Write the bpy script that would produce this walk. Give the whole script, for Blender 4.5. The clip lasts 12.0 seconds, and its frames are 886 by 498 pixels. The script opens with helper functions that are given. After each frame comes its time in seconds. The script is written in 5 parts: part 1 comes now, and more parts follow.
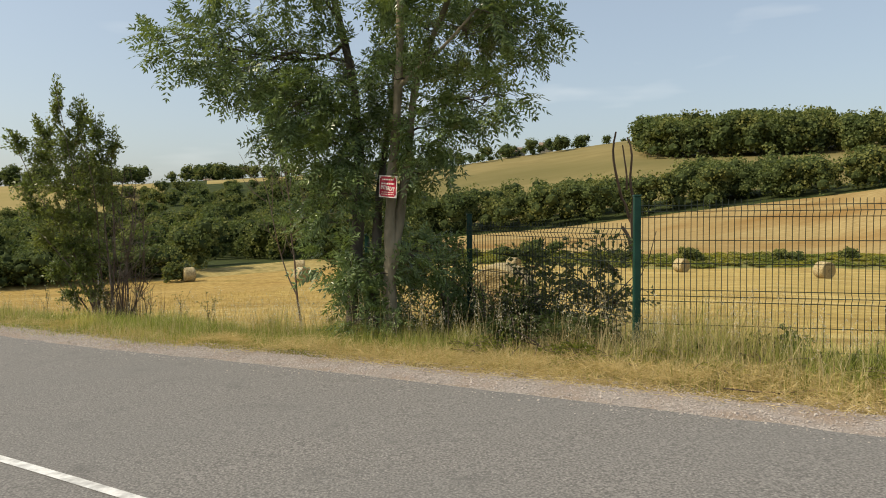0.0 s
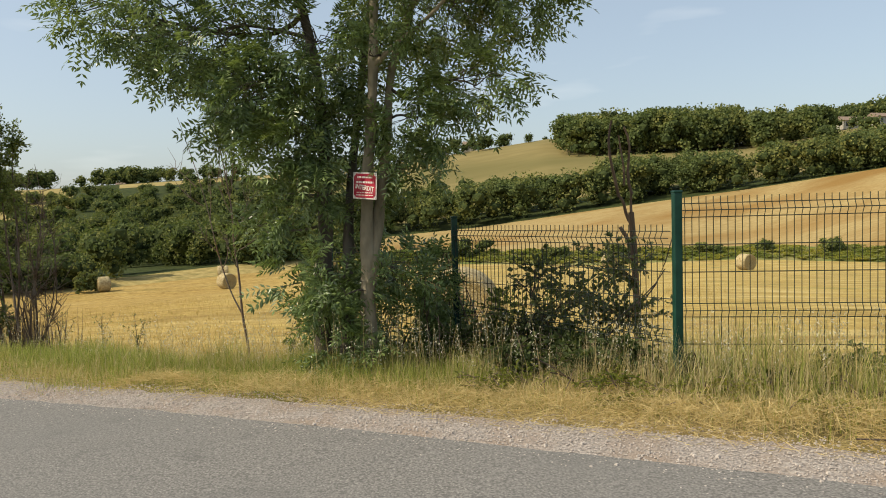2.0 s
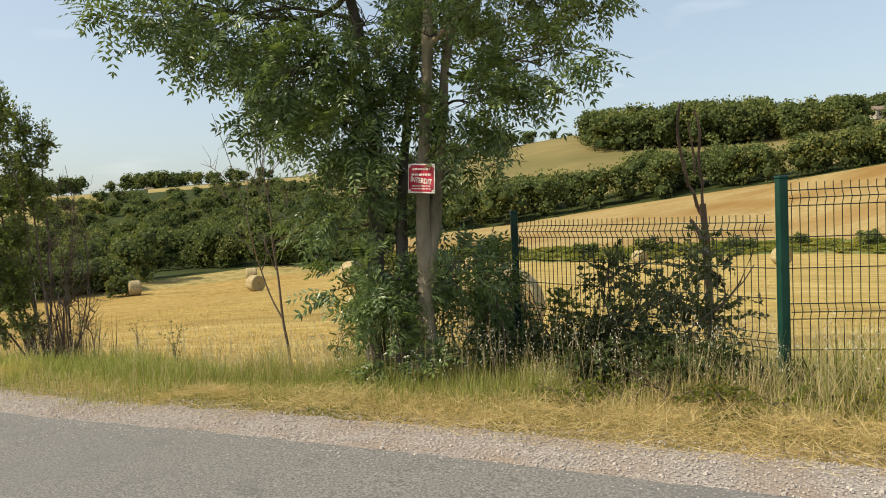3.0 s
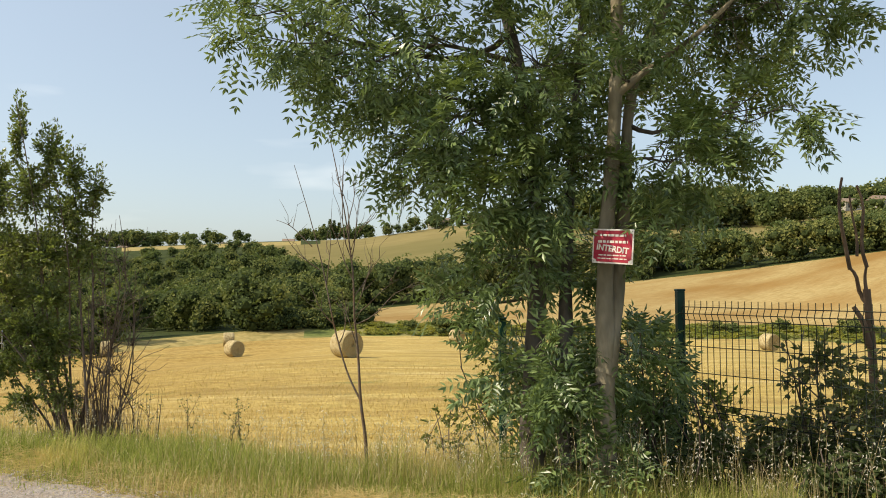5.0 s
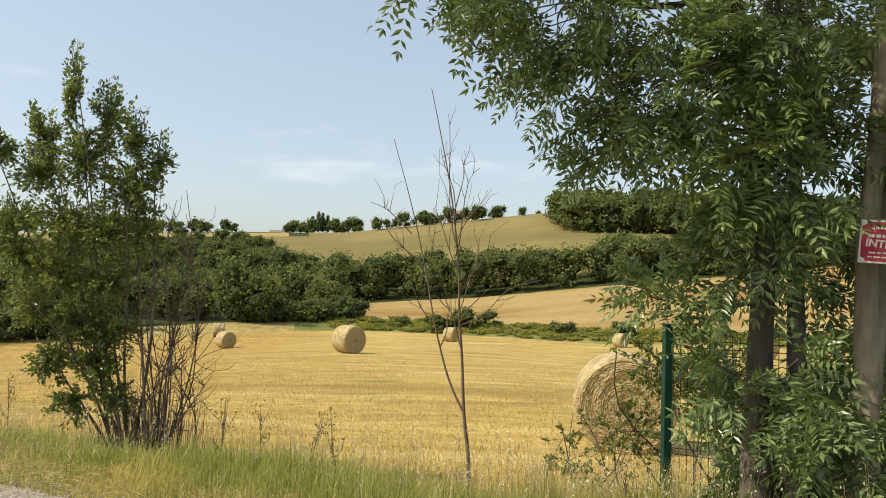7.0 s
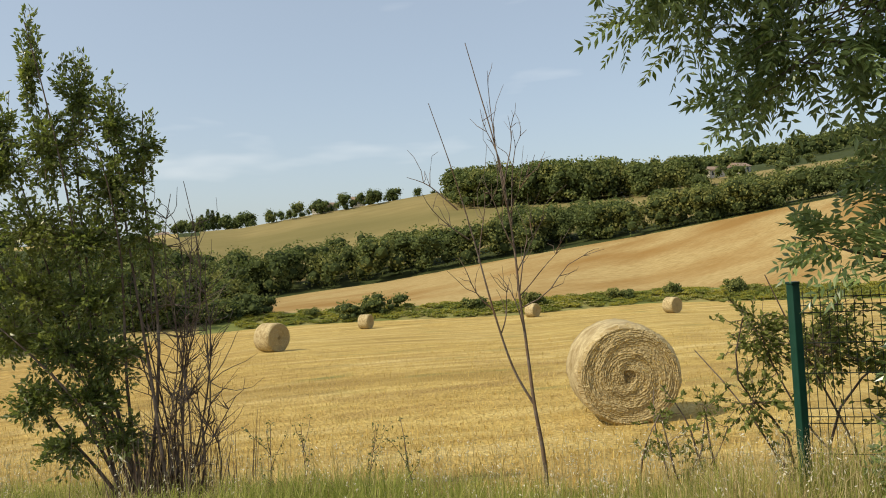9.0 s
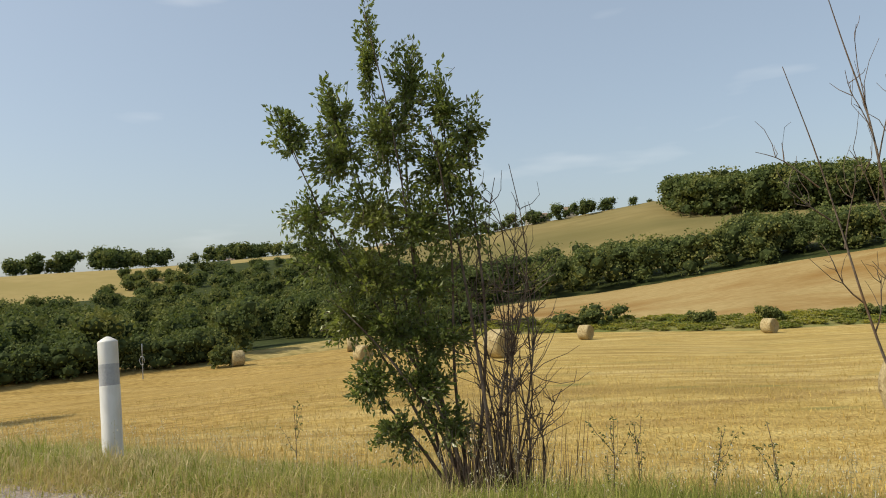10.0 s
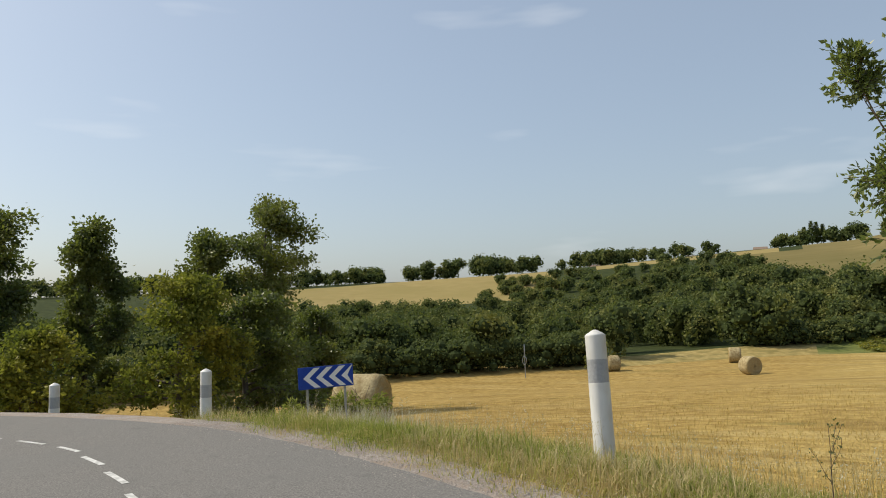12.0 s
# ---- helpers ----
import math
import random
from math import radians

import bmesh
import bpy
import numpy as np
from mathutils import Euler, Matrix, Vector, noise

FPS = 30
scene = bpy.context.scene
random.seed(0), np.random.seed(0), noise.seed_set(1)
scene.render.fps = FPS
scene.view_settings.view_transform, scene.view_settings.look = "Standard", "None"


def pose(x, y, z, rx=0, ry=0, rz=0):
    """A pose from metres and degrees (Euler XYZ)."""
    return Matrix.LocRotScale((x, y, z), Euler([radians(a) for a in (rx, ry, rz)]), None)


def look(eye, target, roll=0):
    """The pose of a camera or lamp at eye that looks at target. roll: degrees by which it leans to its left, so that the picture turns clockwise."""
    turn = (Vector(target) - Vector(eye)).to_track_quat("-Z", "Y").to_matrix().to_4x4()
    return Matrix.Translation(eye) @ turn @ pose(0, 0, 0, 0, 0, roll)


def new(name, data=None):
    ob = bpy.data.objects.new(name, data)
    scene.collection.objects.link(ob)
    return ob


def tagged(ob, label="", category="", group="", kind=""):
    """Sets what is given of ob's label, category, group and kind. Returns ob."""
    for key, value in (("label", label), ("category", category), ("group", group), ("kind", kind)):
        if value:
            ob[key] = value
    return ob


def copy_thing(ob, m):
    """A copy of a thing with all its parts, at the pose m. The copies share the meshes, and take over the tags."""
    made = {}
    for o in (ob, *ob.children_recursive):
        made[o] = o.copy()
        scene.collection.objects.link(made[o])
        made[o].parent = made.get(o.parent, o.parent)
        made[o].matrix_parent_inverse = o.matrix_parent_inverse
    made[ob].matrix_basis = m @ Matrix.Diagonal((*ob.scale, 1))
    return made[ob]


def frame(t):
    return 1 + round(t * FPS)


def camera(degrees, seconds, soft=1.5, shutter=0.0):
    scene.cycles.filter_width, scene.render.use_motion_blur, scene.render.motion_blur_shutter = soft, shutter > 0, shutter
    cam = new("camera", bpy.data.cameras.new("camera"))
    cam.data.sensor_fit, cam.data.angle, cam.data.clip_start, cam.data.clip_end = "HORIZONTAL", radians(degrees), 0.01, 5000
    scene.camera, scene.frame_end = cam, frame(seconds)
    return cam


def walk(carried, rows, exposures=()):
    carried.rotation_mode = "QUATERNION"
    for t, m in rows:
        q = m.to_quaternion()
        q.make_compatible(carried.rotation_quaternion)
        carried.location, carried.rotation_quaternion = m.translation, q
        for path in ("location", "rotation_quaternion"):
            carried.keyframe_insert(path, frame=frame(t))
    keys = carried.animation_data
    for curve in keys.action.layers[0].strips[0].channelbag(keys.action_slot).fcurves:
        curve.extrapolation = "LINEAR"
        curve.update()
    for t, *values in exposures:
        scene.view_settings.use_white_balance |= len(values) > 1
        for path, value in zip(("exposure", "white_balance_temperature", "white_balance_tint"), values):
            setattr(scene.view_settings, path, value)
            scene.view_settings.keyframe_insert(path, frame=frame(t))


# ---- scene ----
cam = camera(62.4, 12.0, soft=1.0)
PATH = [
    (0, (0.004, 0.029, 1.195), (0.006, 2.026, 1.093), -0.5),
    (0.5, (-0.083, 0.331, 1.175), (0.328, 2.284, 1.045), -1.2),
    (1, (-0.198, 0.592, 1.202), (0.217, 2.544, 1.07), -2.4),
    (1.5, (-0.35, 0.99, 1.225), (-0.045, 2.964, 1.12), -1.7),
    (2, (-0.552, 1.301, 1.232), (-0.345, 3.287, 1.126), -1.6),
    (2.5, (-0.668, 1.596, 1.202), (-0.526, 3.587, 1.088), -3.0),
    (3, (-0.805, 1.9, 1.205), (-0.666, 3.892, 1.099), -2.6),
    (3.5, (-1.163, 2.168, 1.234), (-0.985, 4.159, 1.188), -0.5),
    (3.7, (-1.304, 2.237, 1.225), (-1.145, 4.231, 1.216), -0.1),
    (5.3, (-2.351, 3.192, 1.238), (-2.113, 5.176, 1.328), 0.2),
    (5.5, (-2.469, 3.319, 1.239), (-2.217, 5.301, 1.325), 0.6),
    (6, (-2.762, 3.601, 1.191), (-2.474, 5.579, 1.255), 1.4),
    (6.5, (-3.073, 3.868, 1.193), (-2.779, 5.845, 1.262), 1.5),
    (7, (-3.318, 4.174, 1.206), (-3.061, 6.156, 1.286), 1.7),
    (7.2, (-3.416, 4.296, 1.211), (-3.113, 6.273, 1.237), -0.3),
    (8.8, (-4.377, 5.142, 1.209), (-3.814, 7.061, 1.221), -3.9),
    (9, (-4.497, 5.248, 1.209), (-3.962, 7.175, 1.239), -3.6),
    (9.5, (-4.938, 5.535, 1.189), (-4.757, 7.526, 1.259), -3.8),
    (10, (-5.391, 5.79, 1.07), (-5.418, 7.787, 1.163), -3.0),
    (10.5, (-5.767, 5.954, 1.075), (-6.009, 7.937, 1.167), -2.4),
    (11, (-6.111, 6.108, 1.059), (-6.415, 8.08, 1.188), -2.7),
    (11.5, (-6.473, 6.239, 1.023), (-6.941, 8.176, 1.201), -2.9),
    (12, (-6.829, 6.422, 0.987), (-7.781, 8.174, 1.142), -2.2),
]
walk(cam, [(t, look(eye, target, roll)) for t, eye, target, roll in PATH],
     [(0, 0.07, 6800, 7), (0.8, 0.02, 6800, 7), (2.5, 0.24, 6800, 6), (5.5, 0.35, 6850, 6), (7, 0.36, 6850, 7), (9, 0.13, 6800, 7), (10.5, -0.06, 6600, 6), (12, -0.12, 6500, 7)])

# ---- world and sun ----
SUN_AZ, SUN_EL = -100.0, 47.0          # degrees; azimuth clockwise from +y
world = bpy.data.worlds.new("sky")
scene.world = world
world.use_nodes = True
wn, wl = world.node_tree.nodes, world.node_tree.links
sky = wn.new("ShaderNodeTexSky")
sky.sky_type, sky.sun_disc = "NISHITA", False
sky.sun_elevation, sky.sun_rotation = radians(SUN_EL), radians(SUN_AZ)
sky.air_density, sky.dust_density, sky.ozone_density = 1.0, 2.4, 1.0
coord = wn.new("ShaderNodeTexCoord")
stretch = wn.new("ShaderNodeMapping")
stretch.inputs["Scale"].default_value = (1.2, 1.2, 6.0)
cloud = wn.new("ShaderNodeTexNoise")
cloud.inputs["Scale"].default_value, cloud.inputs["Detail"].default_value = 1.9, 4.0
ramp = wn.new("ShaderNodeMapRange")
ramp.inputs["From Min"].default_value, ramp.inputs["From Max"].default_value = 0.60, 0.82
ramp.inputs["To Max"].default_value = 0.55
veil = wn.new("ShaderNodeMixRGB")
veil.inputs["Color2"].default_value = (8.2, 8.2, 8.4, 1)
wl.new(coord.outputs["Generated"], stretch.inputs["Vector"])
wl.new(stretch.outputs["Vector"], cloud.inputs["Vector"])
wl.new(cloud.outputs["Fac"], ramp.inputs["Value"])
wl.new(ramp.outputs["Result"], veil.inputs["Fac"])
haze = wn.new("ShaderNodeMixRGB")
haze.inputs["Fac"].default_value, haze.inputs["Color2"].default_value = 0.3, (5.8, 6.5, 7.5, 1)
wl.new(sky.outputs["Color"], haze.inputs["Color1"])
wl.new(haze.outputs["Color"], veil.inputs["Color1"])
wl.new(veil.outputs["Color"], wn["Background"].inputs["Color"])
wn["Background"].inputs["Strength"].default_value = 0.128
sun = new("sun", bpy.data.lights.new("sun", "SUN"))
sun.data.energy, sun.data.angle, sun.data.color = 3.7, radians(0.6), (1.0, 0.90, 0.73)
sa, se = radians(SUN_AZ), radians(SUN_EL)
sun.matrix_world = look((30 * math.sin(sa) * math.cos(se), 30 * math.cos(sa) * math.cos(se), 30 * math.sin(se)), (0, 0, 0))


# ---- materials ----
def nodes_of(name):
    m = bpy.data.materials.new(name)
    m.use_nodes = True
    t = m.node_tree
    return m, t.nodes, t.links, t.nodes["Principled BSDF"]


def mix(n, l, fac, a, b, how="MIX"):
    k = n.new("ShaderNodeMixRGB")
    k.blend_type = how
    for socket, v in (("Fac", fac), ("Color1", a), ("Color2", b)):
        if isinstance(v, tuple):
            k.inputs[socket].default_value = (*v, 1)
        elif isinstance(v, (int, float)):
            k.inputs[socket].default_value = v
        else:
            l.new(v, k.inputs[socket])
    return k.outputs["Color"]


def noise_fac(n, l, scale, detail=4.0, lo=0.35, hi=0.65, stretch=(1, 1, 1), turn=0.0, kind="noise"):
    c = n.new("ShaderNodeTexCoord")
    p = n.new("ShaderNodeMapping")
    p.inputs["Scale"].default_value = stretch
    p.inputs["Rotation"].default_value = (0, 0, radians(turn))
    l.new(c.outputs["Object"], p.inputs["Vector"])
    if kind == "noise":
        k = n.new("ShaderNodeTexNoise")
        k.inputs["Detail"].default_value = detail
        out = k.outputs["Fac"]
    else:
        k = n.new("ShaderNodeTexVoronoi")
        out = k.outputs["Distance"]
    k.inputs["Scale"].default_value = scale
    l.new(p.outputs["Vector"], k.inputs["Vector"])
    r = n.new("ShaderNodeMapRange")
    r.inputs["From Min"].default_value, r.inputs["From Max"].default_value = lo, hi
    l.new(out, r.inputs["Value"])
    return r.outputs["Result"]


def bump(n, l, b, height, strength, distance):
    k = n.new("ShaderNodeBump")
    k.inputs["Strength"].default_value, k.inputs["Distance"].default_value = strength, distance
    l.new(height, k.inputs["Height"])
    l.new(k.outputs["Normal"], b.inputs["Normal"])


def surface(name, c1, c2, scale, rough=0.9, c3=None, scale2=1.0, relief=0.3, depth=0.01, stretch=(1, 1, 1), turn=0.0, metal=0.0):
    """A surface of two tones at a fine scale, with a third in larger patches."""
    m, n, l, b = nodes_of(name)
    fine = noise_fac(n, l, scale, 5, 0.3, 0.7, stretch, turn)
    col = mix(n, l, fine, c1, c2)
    if c3:
        col = mix(n, l, noise_fac(n, l, scale2, 4, 0.42, 0.68, stretch, turn), col, c3)
    l.new(col, b.inputs["Base Color"])
    b.inputs["Roughness"].default_value, b.inputs["Metallic"].default_value = rough, metal
    b.inputs["Specular IOR Level"].default_value = 0.3 if rough < 0.96 else 0.08
    bump(n, l, b, fine, relief, depth)
    return m


def foliage(name, dark, light, third=None, gloss=0.45, through_light=0.35, patch=0.9, lo=0.55, hi=0.75):
    """Leaves: each one its own tone, with light coming through them."""
    m, n, l, b = nodes_of(name)
    g = n.new("ShaderNodeNewGeometry")
    col = mix(n, l, g.outputs["Random Per Island"], dark, light)
    if third:
        col = mix(n, l, noise_fac(n, l, patch, 2, lo, hi), col, third)
    l.new(col, b.inputs["Base Color"])
    b.inputs["Roughness"].default_value, b.inputs["Specular IOR Level"].default_value = gloss, 0.5 if gloss < 0.5 else 0.15
    t = n.new("ShaderNodeBsdfTranslucent")
    warm = mix(n, l, 0.5, col, (0.22, 0.28, 0.03))
    l.new(warm, t.inputs["Color"])
    s = n.new("ShaderNodeMixShader")
    s.inputs["Fac"].default_value = through_light
    l.new(b.outputs["BSDF"], s.inputs[1])
    l.new(t.outputs["BSDF"], s.inputs[2])
    l.new(s.outputs["Shader"], n["Material Output"].inputs["Surface"])
    return m


def blades(name, dark, light, third, through_light=0.3):
    m = foliage(name, dark, light, third, 0.7, through_light)
    return m


def asphalt_material():
    m, n, l, b = nodes_of("asphalt")
    grit = noise_fac(n, l, 70.0, 3, 0.38, 0.62)
    col = mix(n, l, grit, (0.115, 0.108, 0.10), (0.31, 0.292, 0.268))
    stones = noise_fac(n, l, 60.0, 2, 0.0, 0.45, kind="voronoi")
    col = mix(n, l, 0.4, col, mix(n, l, stones, (0.40, 0.375, 0.345), (0.115, 0.108, 0.10)))
    col = mix(n, l, noise_fac(n, l, 0.6, 4, 0.4, 0.7), col, mix(n, l, 0.5, col, (0.17, 0.165, 0.155)))
    col = mix(n, l, noise_fac(n, l, 2.4, 3, 0.62, 0.95), col, (0.10, 0.096, 0.09))
    l.new(col, b.inputs["Base Color"])
    b.inputs["Roughness"].default_value = 0.88
    b.inputs["Specular IOR Level"].default_value = 0.25
    bump(n, l, b, stones, 0.5, 0.006)
    return m


def stubble_material():
    m, n, l, b = nodes_of("stubble")
    rows = noise_fac(n, l, 0.9, 5, 0.3, 0.7, (0.5, 0.8, 1), -8)
    col = mix(n, l, rows, (0.31, 0.20, 0.048), (0.54, 0.395, 0.125))
    wide = noise_fac(n, l, 0.35, 4, 0.45, 0.72, (0.3, 1.0, 1), -6)
    col = mix(n, l, wide, col, (0.36, 0.24, 0.085))
    pale = noise_fac(n, l, 0.5, 5, 0.52, 0.74, (0.25, 1.0, 1), -10)
    col = mix(n, l, pale, col, (0.60, 0.47, 0.185))
    mid = noise_fac(n, l, 2.4, 5, 0.36, 0.64, (0.8, 1.0, 1), -9)
    col = mix(n, l, 0.5, col, mix(n, l, mid, (0.25, 0.156, 0.037), (0.64, 0.485, 0.17)))
    grain = noise_fac(n, l, 14.0, 4, 0.3, 0.7, (1, 1, 1), -8)
    col = mix(n, l, 0.34, col, mix(n, l, grain, (0.25, 0.155, 0.04), (0.71, 0.55, 0.205)))
    col = mix(n, l, noise_fac(n, l, 0.22, 5, 0.56, 0.70, (0.3, 1, 1), -12), col, (0.30, 0.21, 0.065))
    col = mix(n, l, noise_fac(n, l, 0.55, 4, 0.60, 0.72, (0.45, 1, 1), 5), col, (0.25, 0.225, 0.075))
    streak = noise_fac(n, l, 0.75, 6, 0.50, 0.74, (0.20, 1.0, 1), -7)
    col = mix(n, l, streak, col, mix(n, l, grain, (0.46, 0.34, 0.135), (0.74, 0.60, 0.27)))
    bare = noise_fac(n, l, 0.9, 6, 0.52, 0.76, (0.26, 1.0, 1), -11)
    col = mix(n, l, bare, col, mix(n, l, grain, (0.22, 0.14, 0.05), (0.40, 0.28, 0.10)))
    tc = n.new("ShaderNodeNewGeometry")
    sep = n.new("ShaderNodeSeparateXYZ")
    l.new(tc.outputs["Position"], sep.inputs[0])
    mr = n.new("ShaderNodeMapRange")
    mr.inputs[1].default_value, mr.inputs[2].default_value, mr.inputs[3].default_value, mr.inputs[4].default_value = -2.0, -13.0, 0.0, 0.5
    l.new(sep.outputs[0], mr.inputs[0])
    col = mix(n, l, mr.outputs[0], col, mix(n, l, mid, (0.20, 0.112, 0.028), (0.46, 0.30, 0.095)))
    l.new(col, b.inputs["Base Color"])
    b.inputs["Roughness"].default_value, b.inputs["Specular IOR Level"].default_value = 0.95, 0.08
    bump(n, l, b, grain, 0.8, 0.05)
    return m


ASPHALT = asphalt_material()
STUBBLE = stubble_material()
GRAVEL = surface("gravel", (0.20, 0.17, 0.148), (0.50, 0.44, 0.39), 55, 0.95, (0.32, 0.25, 0.195), 3.0, 0.8, 0.012)
STONE = surface("pale_stone", (0.30, 0.255, 0.22), (0.60, 0.53, 0.47), 30, 0.9)
VERGE = surface("verge_soil", (0.20, 0.15, 0.07), (0.40, 0.31, 0.15), 25, 0.97, (0.19, 0.165, 0.06), 1.2, 0.6, 0.03)
MEADOW = surface("green_strip", (0.10, 0.125, 0.035), (0.18, 0.20, 0.06), 1.2, 0.97, (0.26, 0.23, 0.09), 0.2, 0.5, 0.1)
WHEAT = surface("ripe_field", (0.30, 0.215, 0.088), (0.405, 0.305, 0.14), 2.6, 0.97, (0.26, 0.155, 0.052), 0.13, 0.5, 0.15, (0.28, 1.0, 1), -14)
ROUGH_BANK = surface("rough_bank", (0.30, 0.225, 0.08), (0.46, 0.36, 0.15), 1.6, 0.97, (0.20, 0.17, 0.06), 0.5, 0.5, 0.15)
HILL = surface("hill_grass", (0.20, 0.16, 0.064), (0.255, 0.205, 0.087), 0.25, 0.97, (0.16, 0.138, 0.052), 0.03, 0.4, 0.2, (0.35, 1, 1), 8)
# understory green, darkened in its colour for the shade under the trees
SHADED_FOREST_FLOOR = surface("shaded_forest_floor", (0.03, 0.042, 0.014), (0.06, 0.072, 0.024), 0.5, 0.97)
FAR_FIELD = surface("far_field", (0.29, 0.225, 0.088), (0.35, 0.275, 0.115), 0.2, 0.97, (0.28, 0.225, 0.085), 0.03, 0.3, 0.2)
WHITE_LINE = surface("road_paint", (0.62, 0.61, 0.58), (0.78, 0.77, 0.74), 45, 0.7, (0.40, 0.39, 0.37), 14.0, 0.3, 0.002)
WHITE_PAINT = surface("white_plastic", (0.70, 0.69, 0.66), (0.82, 0.81, 0.78), 12, 0.5, (0.52, 0.49, 0.43), 6.0, 0.15, 0.002, (1, 1, 0.35))
GREY_BAND = surface("reflector_grey", (0.36, 0.36, 0.365), (0.43, 0.43, 0.435), 40, 0.35)
BLUE = surface("sign_blue", (0.010, 0.045, 0.30), (0.014, 0.06, 0.36), 8, 0.4)
SIGN_WHITE = surface("sign_white", (0.74, 0.74, 0.74), (0.82, 0.82, 0.82), 8, 0.4)
STEEL = surface("galvanised_steel", (0.30, 0.31, 0.32), (0.42, 0.43, 0.44), 30, 0.45, None, 1, 0.1, 0.002, metal=0.8)
RED = surface("sign_red", (0.34, 0.016, 0.040), (0.42, 0.026, 0.055), 20, 0.42, (0.46, 0.07, 0.09), 9.0, 0.1, 0.001)
SIGN_CREAM = surface("sign_cream", (0.72, 0.66, 0.58), (0.80, 0.75, 0.68), 25, 0.5)
GREEN_STEEL = surface("green_coated_steel", (0.005, 0.035, 0.023), (0.007, 0.048, 0.032), 18, 0.45, (0.012, 0.055, 0.038), 6.0, 0.05, 0.001)
WIRE = surface("dark_green_wire", (0.010, 0.019, 0.013), (0.020, 0.028, 0.019), 30, 0.5)
ASH_BARK = surface("ash_bark", (0.19, 0.158, 0.105), (0.36, 0.30, 0.20), 14, 0.9, (0.11, 0.095, 0.06), 4.0, 0.6, 0.015, (1, 1, 0.35))
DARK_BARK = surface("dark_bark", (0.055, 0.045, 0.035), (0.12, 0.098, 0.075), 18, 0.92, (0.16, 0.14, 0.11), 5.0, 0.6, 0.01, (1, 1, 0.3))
STUMP_BARK = surface("dead_wood", (0.12, 0.075, 0.045), (0.22, 0.15, 0.10), 18, 0.9, (0.08, 0.055, 0.04), 5.0, 0.5, 0.01, (1, 1, 0.3))
TWIG_BARK = surface("shrub_bark", (0.07, 0.045, 0.032), (0.15, 0.105, 0.075), 25, 0.9, (0.20, 0.16, 0.125), 6.0, 0.4, 0.004)
DRY_BARK = surface("dry_twig_bark", (0.085, 0.064, 0.05), (0.20, 0.16, 0.125), 25, 0.9, (0.15, 0.09, 0.05), 6.0, 0.4, 0.004)
HAY = surface("hay", (0.37, 0.29, 0.145), (0.60, 0.50, 0.29), 22, 0.95, (0.30, 0.22, 0.10), 5.0, 0.9, 0.03, (1, 0.35, 1))
HAY_END = surface("hay_cut_end", (0.30, 0.225, 0.105), (0.56, 0.46, 0.25), 26, 0.95, (0.40, 0.31, 0.155), 6.0, 0.9, 0.03)
WALL = surface("render_wall", (0.40, 0.36, 0.30), (0.52, 0.48, 0.41), 1.5, 0.9)
TILE = surface("clay_roof", (0.22, 0.155, 0.115), (0.30, 0.22, 0.165), 3.0, 0.9)
GLASS_DARK = surface("dark_window", (0.03, 0.035, 0.04), (0.05, 0.055, 0.06), 2, 0.15)
ASH_LEAF = foliage("ash_leaf", (0.050, 0.085, 0.028), (0.26, 0.34, 0.125), (0.27, 0.33, 0.075), 0.28, 0.34)
SHRUB_LEAF = foliage("shrub_leaf", (0.08, 0.11, 0.03), (0.235, 0.275, 0.08), (0.31, 0.31, 0.075), 0.33, 0.45)
BUSH_LEAF = foliage("bush_leaf", (0.065, 0.085, 0.032), (0.19, 0.20, 0.075), (0.23, 0.135, 0.07), 0.42, 0.38)
POPLAR_LEAF = foliage("poplar_leaf", (0.046, 0.07, 0.024), (0.13, 0.165, 0.048), (0.20, 0.21, 0.05), 0.42, 0.45, 0.35, 0.42, 0.62)
YOUNG_LEAF = foliage("young_tree_leaf", (0.09, 0.115, 0.022), (0.24, 0.26, 0.05), (0.36, 0.32, 0.05), 0.5, 0.45, 0.35, 0.40, 0.60)
BRAMBLE_LEAF = foliage("bramble_leaf", (0.04, 0.06, 0.024), (0.12, 0.145, 0.055), (0.14, 0.11, 0.05), 0.7, 0.3)
HEDGE_LEAF = foliage("hedge_leaf", (0.085, 0.11, 0.028), (0.21, 0.23, 0.065), (0.26, 0.23, 0.08), 0.6, 0.35)
WOOD_LEAF = foliage("wood_leaf", (0.066, 0.090, 0.033), (0.150, 0.182, 0.062), (0.235, 0.23, 0.07), 0.8, 0.25, 0.13, 0.44, 0.68)
# dark green of the crown hearts, with the shade between leaves put into it
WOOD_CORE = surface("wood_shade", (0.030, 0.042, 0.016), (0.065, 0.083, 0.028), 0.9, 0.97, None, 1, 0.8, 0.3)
GRASS = blades("verge_grass", (0.13, 0.165, 0.03), (0.50, 0.51, 0.14), (0.66, 0.54, 0.19), 0.5)
DRY_GRASS = blades("dry_grass", (0.44, 0.33, 0.145), (0.76, 0.63, 0.36), (0.60, 0.43, 0.18), 0.4)
MOWN = blades("mown_straw", (0.52, 0.36, 0.14), (0.88, 0.70, 0.36), (0.70, 0.47, 0.18), 0.42)
SEED = blades("oat_heads", (0.50, 0.45, 0.32), (0.84, 0.79, 0.64), (0.64, 0.56, 0.38))
STRAW = blades("stubble_straw", (0.36, 0.238, 0.06), (0.62, 0.46, 0.155), (0.50, 0.34, 0.10), 0.15)


